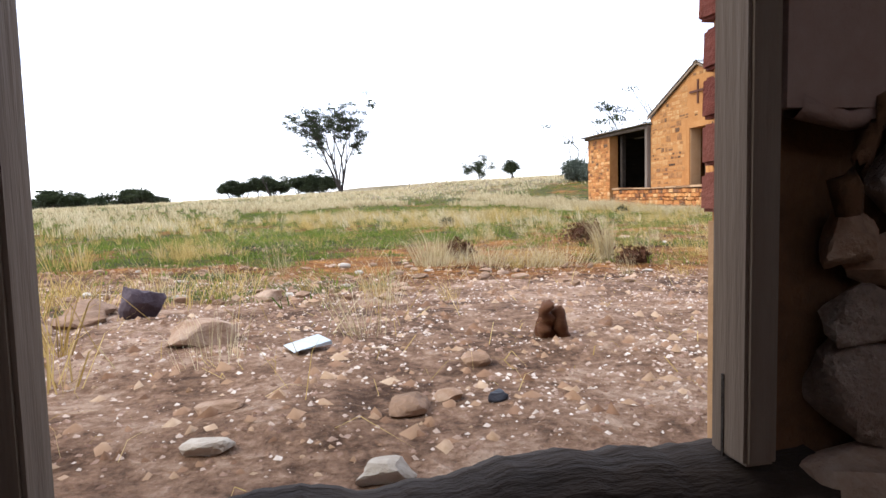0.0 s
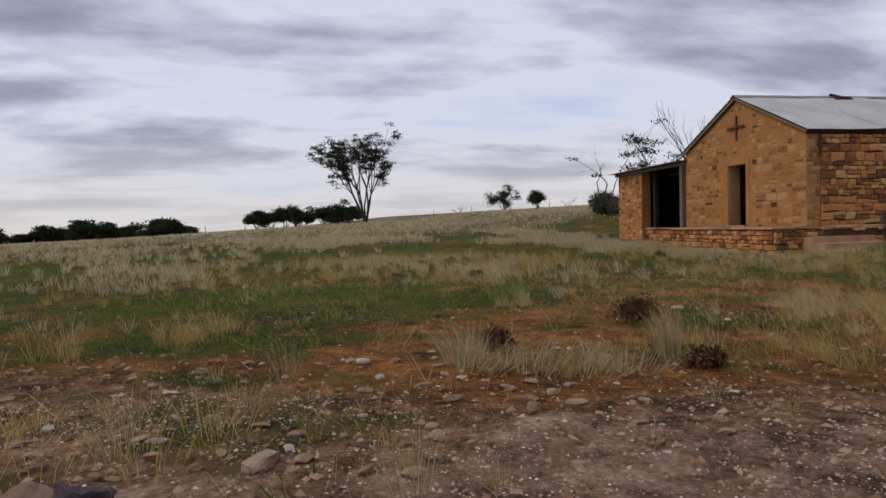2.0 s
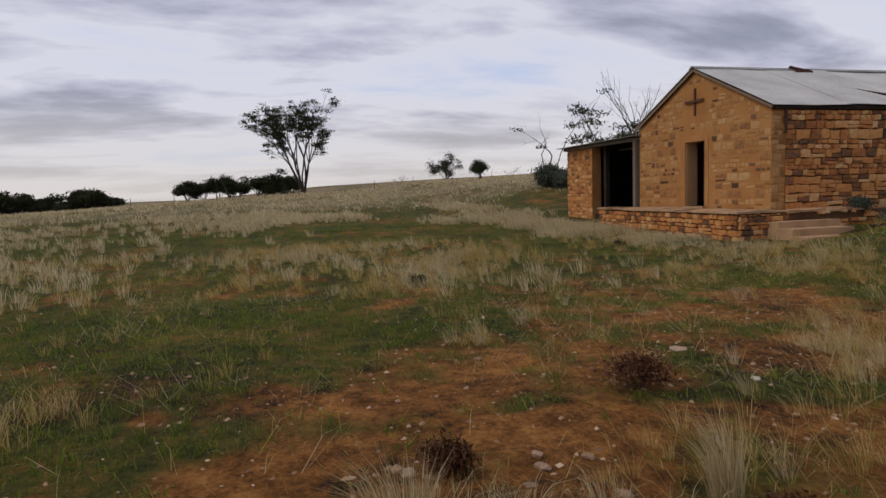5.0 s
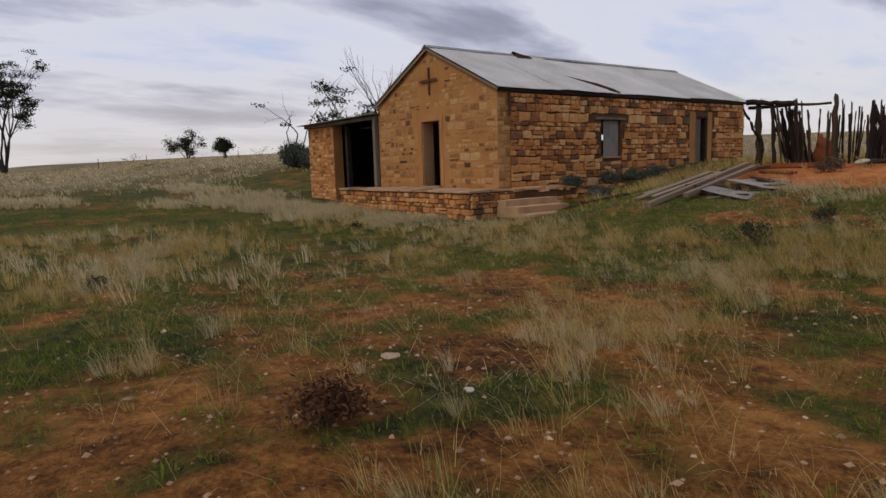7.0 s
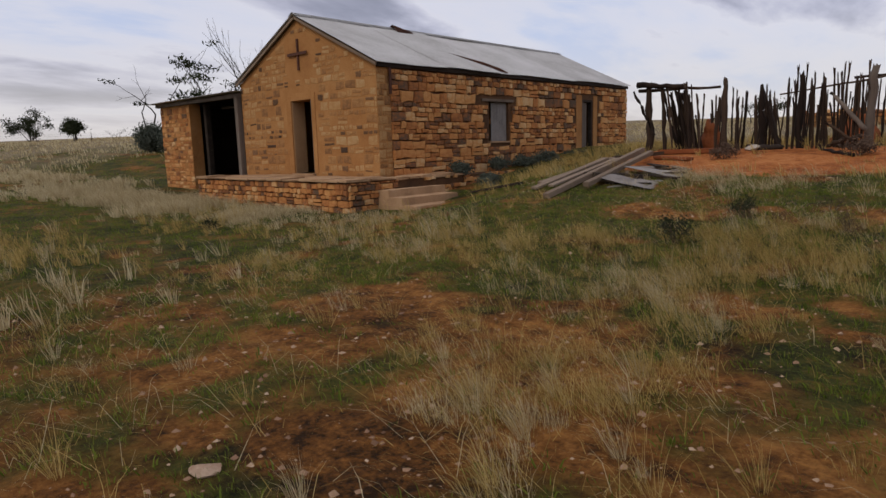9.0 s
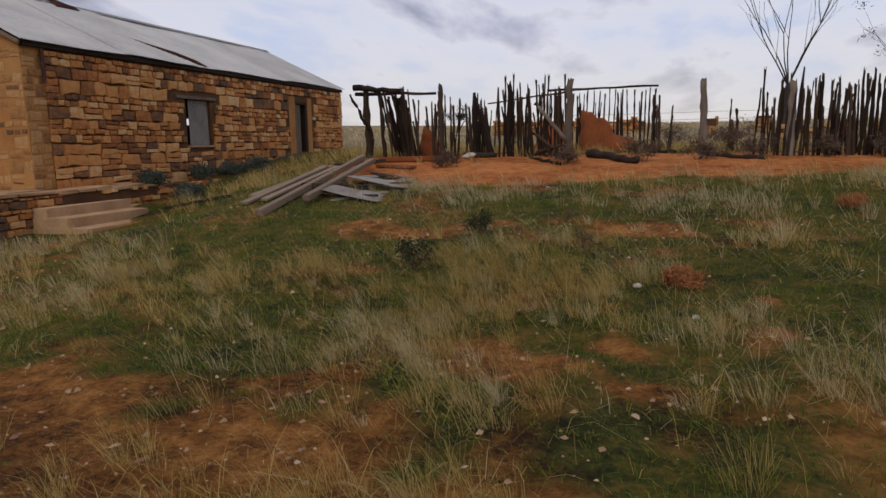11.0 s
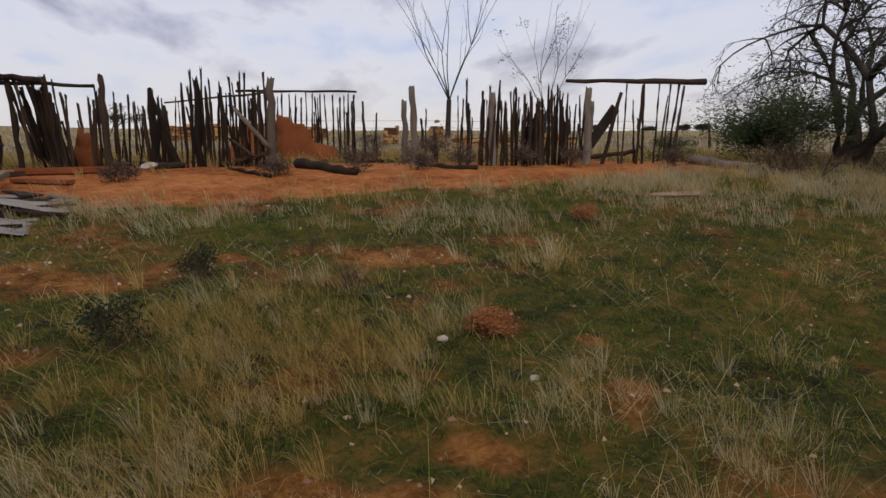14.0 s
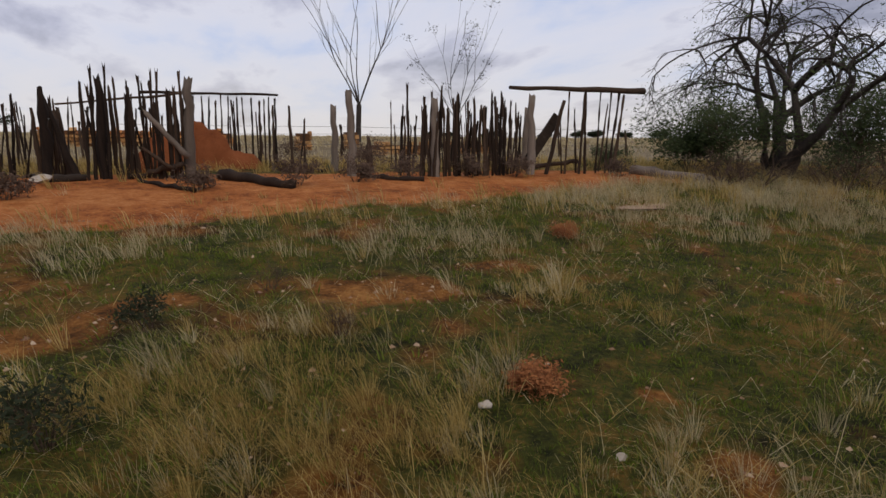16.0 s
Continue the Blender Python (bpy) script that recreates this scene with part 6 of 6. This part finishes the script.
def build_grass():
    r = np.random.default_rng(5)
    ones = np.ones
    # near and middle field: tufts of straw, some of them bleached
    dry, pale = [], []
    x, y = scatter(r, 32000, -4, 20.5, -18, 4.6, straw_density)
    n = len(x)
    tall = (0.10 + 0.26 * r.uniform(0, 1, n) ** 1.3) * (0.75 + 0.5 * fbm(x, y, 0.7, 74))
    near = np.hypot((x - 10.8) * 0.9, y + 8.5) < 6.5
    white = r.uniform(0, 1, n) < 0.10 + 0.5 * ease((fbm(x, y, 0.6, 75) - 0.5) * 6)
    for some, into in ((white, pale), (~white, dry)):
        a, b = near & some, ~near & some
        into.append(tufts(r, x[a], y[a], 46, tall[a], ones(a.sum()) * 0.0019, 0.03 + 0.12 * r.uniform(0, 1, a.sum()) ** 2, 0.6))
        into.append(tufts(r, x[b], y[b], 24, tall[b] * 1.05, ones(b.sum()) * 0.0045, 0.02 + 0.08 * r.uniform(0, 1, b.sum()), 0.55))
    # single long stems, and bent ones lying low
    x, y = scatter(r, 90000, 5, 17, -15, 1.5, straw_density)
    dry.append(tufts(r, x, y, 1, 0.12 + 0.30 * r.uniform(0, 1, len(x)) ** 1.8, ones(len(x)) * 0.0032, ones(len(x)) * 0.05, 1.5))
    x, y = scatter(r, 60000, 5, 16, -16, 1.5, lambda a, b: 0.06 + 0.55 * straw_density(a, b))
    dry.append(tufts(r, x, y, 1, 0.03 + 0.07 * r.uniform(0, 1, len(x)), ones(len(x)) * 0.0035, ones(len(x)) * 0.05, 4.0))
    # thin bleached stems leaning every way
    x, y = scatter(r, 26000, 4, 17, -15, 3, lambda a, b: (0.02 + 0.40 * ease((fbm(a, b, 1.1, 77) - 0.50) * 7)) * (0.15 + 0.85 * ease(ground_masks(a, b)["green"] * 1.6 - 0.2)) * (1 - 0.8 * ground_masks(a, b)["gravel"]) * (1 - ground_masks(a, b)["orange"]))
    pale.append(tufts(r, x, y, 2, 0.10 + 0.24 * r.uniform(0, 1, len(x)) ** 1.6, ones(len(x)) * 0.0032, ones(len(x)) * 0.06, 3.0))
    # around the pens, the house and the brush heaps
    x, y = scatter(r, 3000, 0.8, 24, 1.4, 13, lambda a, b: 0.65 * (1 - 0.93 * ground_masks(a, b)["orange"]))
    dry.append(tufts(r, x, y, 14, 0.14 + 0.22 * r.uniform(0, 1, len(x)), ones(len(x)) * 0.009, 0.05 + 0.1 * r.uniform(0, 1, len(x))))
    x, y = scatter(r, 6000, 6.5, 25, -0.8, 4.6, lambda a, b: (0.10 + 0.90 * ease((fbm(a, b, 0.8, 91) - 0.45) * 6)) * ease((b + 0.8 - 1.2 * (fbm(a, b, 0.3, 92) - 0.5)) / 1.6) * (1 - 0.985 * ground_masks(a, b)["orange"]))
    pale.append(tufts(r, x, y, 16, 0.10 + 0.20 * r.uniform(0, 1, len(x)), ones(len(x)) * 0.0045, 0.05 + 0.15 * r.uniform(0, 1, len(x)), 0.7))
    x, y = scatter(r, 5200, -13.5, 3.2, -5.2, -1.4, lambda a, b: (0.15 + 0.85 * ease((fbm(a, b, 0.9, 95) - 0.40) * 5)) * ease((b + 4.6 + 2.4 * (fbm(a, b, 0.5, 96) - 0.5)) / 1.6) * (1 - 0.7 * ease((a + 0.5) / 1.0)))
    pale.append(tufts(r, x, y, 18, (0.16 + 0.26 * r.uniform(0, 1, len(x))) * np.where(x > -3, 0.55, 1.0), np.where(x > -3, 0.007, 0.010), 0.05 + 0.1 * r.uniform(0, 1, len(x))))
    grass_stuff("dry_grass", DRYGRASS, "wind-bent dry straw grass in tufts", dry)
    # bleached tufts of the western field, coarser with distance
    def field(a, b):
        drift = ease((fbm(a, b * 1.3, 0.16, 81) - 0.44 - 0.07 * ease((a + 22) / 16)) * 6)
        return drift * (0.25 + 0.75 * ease((fbm(a, b, 0.9, 82) - 0.38) * 5)) * (1 - 0.85 * patches(a, b, LUSH, 61)) * (0.3 + 0.7 * ease((b + 17) / 5))
    x, y = scatter(r, 16000, -30, 7.5, -34, 0, lambda a, b: field(a, b) * ease((6.5 - a) / 6))
    d = np.hypot(x - 13, y + 12)
    pale.append(tufts(r, x, y, 20, 0.16 + 0.28 * r.uniform(0, 1, len(x)), 0.0034 + 0.0007 * d, 0.04 + 0.10 * r.uniform(0, 1, len(x))))
    x, y = scatter(r, 13000, -110, -24, -100, 40, lambda a, b: 0.35 + 0.65 * field(a, b))
    d = np.hypot(x - 13, y + 12)
    pale.append(tufts(r, x, y, 7, 0.18 + 0.26 * r.uniform(0, 1, len(x)), 0.0009 * d, 0.12 + 0.35 * r.uniform(0, 1, len(x))))
    grass_stuff("bleached_grass", PALEGRASS, "bleached pale grass in drifts over the field", pale)
    pale = []
    x, y = scatter(r, 9000, -20, 75, 9.5, 75, lambda a, b: 0.6 + 0 * a)
    d = np.hypot(x - 10, y + 7)
    pale.append(tufts(r, x, y, 8, 0.15 + 0.24 * r.uniform(0, 1, len(x)), 0.004 + 0.0008 * d, 0.08 + 0.3 * r.uniform(0, 1, len(x))))
    grass_stuff("rise_grass", PALEGRASS, "pale dry grass on the rise behind the pens", pale)
    # short green turf
    def turf(a, b):
        m = ground_masks(a, b)
        return np.clip(m["green"] * 1.1 - 0.15, 0, 1) * (1 - 0.93 * m["gravel"]) * (1 - m["orange"]) * (1 - 0.7 * m["straw"])
    sets = []
    x, y = scatter(r, 46000, 5, 17, -17, 2.5, turf)
    sets.append(tufts(r, x, y, 4, 0.018 + 0.04 * r.uniform(0, 1, len(x)), ones(len(x)) * 0.005, ones(len(x)) * 0.05, 1.2))
    x, y = scatter(r, 46000, -14, 21, -24, 4, turf)
    sets.append(tufts(r, x, y, 5, 0.03 + 0.06 * r.uniform(0, 1, len(x)), ones(len(x)) * 0.010, ones(len(x)) * 0.07, 0.9))
    x, y = scatter(r, 20000, -70, -8, -60, 8, turf)
    sets.append(tufts(r, x, y, 4, 0.05 + 0.06 * r.uniform(0, 1, len(x)), ones(len(x)) * 0.03, ones(len(x)) * 0.2, 0.9))
    # longer green tufts
    x, y = scatter(r, 8000, 4, 18, -16, 3, lambda a, b: turf(a, b) * (0.08 + 0.9 * ease((fbm(a, b, 1.4, 97) - 0.5) * 7)))
    sets.append(tufts(r, x, y, 16, 0.05 + 0.07 * r.uniform(0, 1, len(x)), ones(len(x)) * 0.003, ones(len(x)) * 0.07, 1.0))
    grass_stuff("green_grass", GREENGRASS, "short green winter turf", sets)


build_grass()


def tussock(name, x, y, h, n, mat, label, seed, lean=(0, 0), rad=0.10, width=0.004, splay=0.5):
    r = np.random.default_rng(seed)
    a, d = r.uniform(0, 2 * math.pi, n), np.sqrt(r.uniform(0, 1, n))
    hh = h * r.uniform(0.45, 1.1, n)
    bx, by = np.cos(a) * d * rad, np.sin(a) * d * rad
    v, q, t = blades(bx, by, np.zeros(n), hh, lean[0] * hh + np.cos(a) * d * splay * hh + r.normal(0, 0.11, n) * hh, lean[1] * hh + np.sin(a) * d * splay * hh + r.normal(0, 0.11, n) * hh, np.full(n, width), r)
    ob = new(name, mesh_arrays(name, v, q, t, mat))
    ob.matrix_world = pose(x, y, ground_z(x, y))
    return tagged(ob, label, "tussock", "tussocks", "stuff")


tussock("tall_tussock", 11.72, -10.82, 0.50, 230, PALEGRASS, "tall upright bleached tussock", 1, (0.05, -0.25), 0.07, 0.004, 0.25)
tussock("grass_clump", 11.45, -12.35, 0.36, 240, PALEGRASS, "spread clump of bleached grass", 2, (-0.1, -0.25), 0.14)
for k, (x, y) in enumerate(((11.65, -12.0), (11.75, -11.75), (11.85, -11.5), (11.55, -12.2), (11.95, -11.9), (12.05, -11.55), (12.0, -11.2), (11.8, -12.3))):
    tussock("flattened_tussock", x, y, 0.25, 75, PALEGRASS, "wind-flattened pale grey grass clump", 10 + k, (0.25 + 0.1 * (k % 3), 0.5 + 0.12 * (k % 4)), 0.20, 0.0035, 1.1)
for k, (x, y, h) in enumerate(((13.0, -14.2, 0.36), (12.6, -14.0, 0.34), (12.9, -13.85, 0.32), (13.3, -14.5, 0.36), (12.2, -14.5, 0.3), (13.6, -14.7, 0.34), (11.9, -13.9, 0.26), (12.4, -14.9, 0.3), (13.4, -14.05, 0.3))):
    tussock("straw_tussock", x, y, h * 0.7, 22, DRYGRASS, "loose golden straw tussock by the gravel", 30 + k, (-0.05, 0.1), 0.16, 0.0045, 0.9)
bush("red_brown_bush", (10.09, -10.29, ground_z(10.09, -10.29)), 0.26, 51, "dark red-brown dead twiggy bush", REDTWIG, (5, 0.02, 0.035, 0.8), 30, 2, 0.004, bark=DEADTWIG)
bush("red_brown_bush", (12.0, -10.72, ground_z(12.0, -10.72)), 0.13, 52, "dark dead twigs under the tall tussock", REDTWIG, (5, 0.02, 0.03, 0.8), 20, 2, 0.004, bark=DEADTWIG)
bush("red_brown_bush", (10.95, -12.0, ground_z(10.95, -12.0)), 0.17, 53, "red-brown dead bush among pale grass", REDTWIG, (5, 0.02, 0.03, 0.8), 20, 2, 0.004, bark=REDTWIG)
bush("orange_bush", (11.36, -3.12, ground_z(11.36, -3.12)), 0.19, 54, "round rusty-orange dead bush in the turf", RUSTTWIG, (7, 0.015, 0.03, 0.8), 30, 2, 0.004, bark=RUSTTWIG)
bush("dark_bush", (8.75, -2.96, ground_z(8.75, -2.96)), 0.36, 55, "dark green upright weed bush", LEAF, (5, 0.020, 0.03, 0.9), 14, 2, 0.005, spread=0.32)
bush("dark_bush", (9.1, -1.6, ground_z(9.1, -1.6)), 0.28, 56, "dark green upright weed bush", LEAF, (5, 0.02, 0.03, 0.9), 12, 2, 0.004, spread=0.32)
bush("dark_bush", (10.4, -2.0, ground_z(10.4, -2.0)), 0.26, 57, "sparse dark dead weed stalks", DEADTWIG, None, 14, 3, 0.004, spread=0.6)
bush("dark_bush", (10.0, -0.9, ground_z(10.0, -0.9)), 0.26, 58, "sparse dark dead weed stalks", DEADTWIG, None, 14, 3, 0.004, spread=0.6)
bush("orange_bush", (13.5, 0.2, ground_z(13.5, 0.2)), 0.18, 59, "rusty-orange dead bush in the turf", RUSTTWIG, (7, 0.015, 0.03, 0.8), 24, 2, 0.004, bark=RUSTTWIG)
bush("dark_bush", (4.2, -10.6, ground_z(4.2, -10.6)), 0.2, 60, "dark green weed bush in the field", LEAF, (3, 0.022, 0.03, 0.9), 12, 2, 0.006, spread=0.6)
bush("dark_bush", (0.5, -4.8, ground_z(0.5, -4.8)), 0.24, 61, "dark green weed bush in the field", LEAF, (3, 0.022, 0.03, 0.9), 12, 2, 0.006, spread=0.6)
for k, (x, y, s) in enumerate(((0.5, 2.4, 0.3), (0.45, 4.2, 0.34), (0.5, 5.4, 0.4), (0.55, 6.4, 0.5), (0.6, 8.0, 0.5), (1.5, 2.4, 0.32))):
    bush("saltbush", (x, y, -0.10 if x < 1 else ground_z(x, y)), s, 62 + k, "low grey-green saltbush along the house wall", SALTBUSH, (16, 0.035, 0.07, 0.7), 14, 2, 0.006, group="saltbushes")
for k, (x, y, s) in enumerate(((10.9, 4.1, 0.5), (11.9, 4.4, 0.45), (12.9, 4.9, 0.5), (7.1, 3.2, 0.35), (9.4, 3.9, 0.35), (14.3, 5.1, 0.45), (15.2, 5.0, 0.45), (12.6, 6.6, 0.7), (13.0, 8.4, 0.8), (15.6, 8.8, 0.7), (11.6, 10.5, 0.7), (17.5, 4.8, 0.35))):
    bush("grey_weed", (x, y, ground_z(x, y)), s, 80 + k, "dry grey-brown weed clump by the pens", DEADTWIG, (6, 0.03, 0.06, 0.7), 14, 2, 0.005, group="weeds by the pens")


# ---- pebbles ----
def pebble_stuff(name, mat, label, r, x, y, s):
    n = len(x)
    z = terrain(x, y)
    corner = np.array([(1, 0, 0), (0, 1, 0), (-1, 0, 0), (0, -1, 0), (0.1, 0.1, 0.7)])
    turn = r.uniform(0, 6.28, n)
    c, sn = np.cos(turn), np.sin(turn)
    v = np.zeros((n, 5, 3))
    sx, sy = r.uniform(0.6, 1.4, n), r.uniform(0.6, 1.4, n)
    for k, (a, b, h) in enumerate(corner):
        jx, jy = a * sx + r.normal(0, 0.15, n), b * sy + r.normal(0, 0.15, n)
        v[:, k, 0] = x + s * (jx * c - jy * sn)
        v[:, k, 1] = y + s * (jx * sn + jy * c)
        v[:, k, 2] = z + s * h * r.uniform(0.6, 1.5, n) - 0.003
    b = np.arange(n)[:, None] * 5
    tris = np.concatenate([b + np.array([[i, (i + 1) % 4, 4]]) for i in range(4)])
    me = mesh_arrays(name, v.reshape(-1, 3), [], tris, mat)
    tagged(new(name, me), label, "pebbles", kind="stuff")


def build_pebbles():
    r = np.random.default_rng(9)
    x, y = scatter(r, 120000, 4, 16, -17, 2, lambda a, b: np.clip(ground_masks(a, b)["gravel"] * 0.9 + 0.22 * (1 - ground_masks(a, b)["green"]) + 0.03, 0, 1))
    pebble_stuff("pebbles", PEBBLE, "scattered tan and brown pebbles on the soil", r, x, y, 0.004 + 0.026 * r.uniform(0, 1, len(x)) ** 4.5)
    x, y = scatter(r, 95000, 11.8, 15.95, -16.0, -10.5, lambda a, b: ground_masks(a, b)["gravel"] * (0.35 + 0.65 * ease((fbm(a, b, 0.9, 99) - 0.4) * 5)))
    pebble_stuff("pale_gravel", PALEPEBBLE, "pale pinkish gravel before the ruined doorway", r, x, y, 0.003 + 0.010 * r.uniform(0, 1, len(x)) ** 2)


build_pebbles()
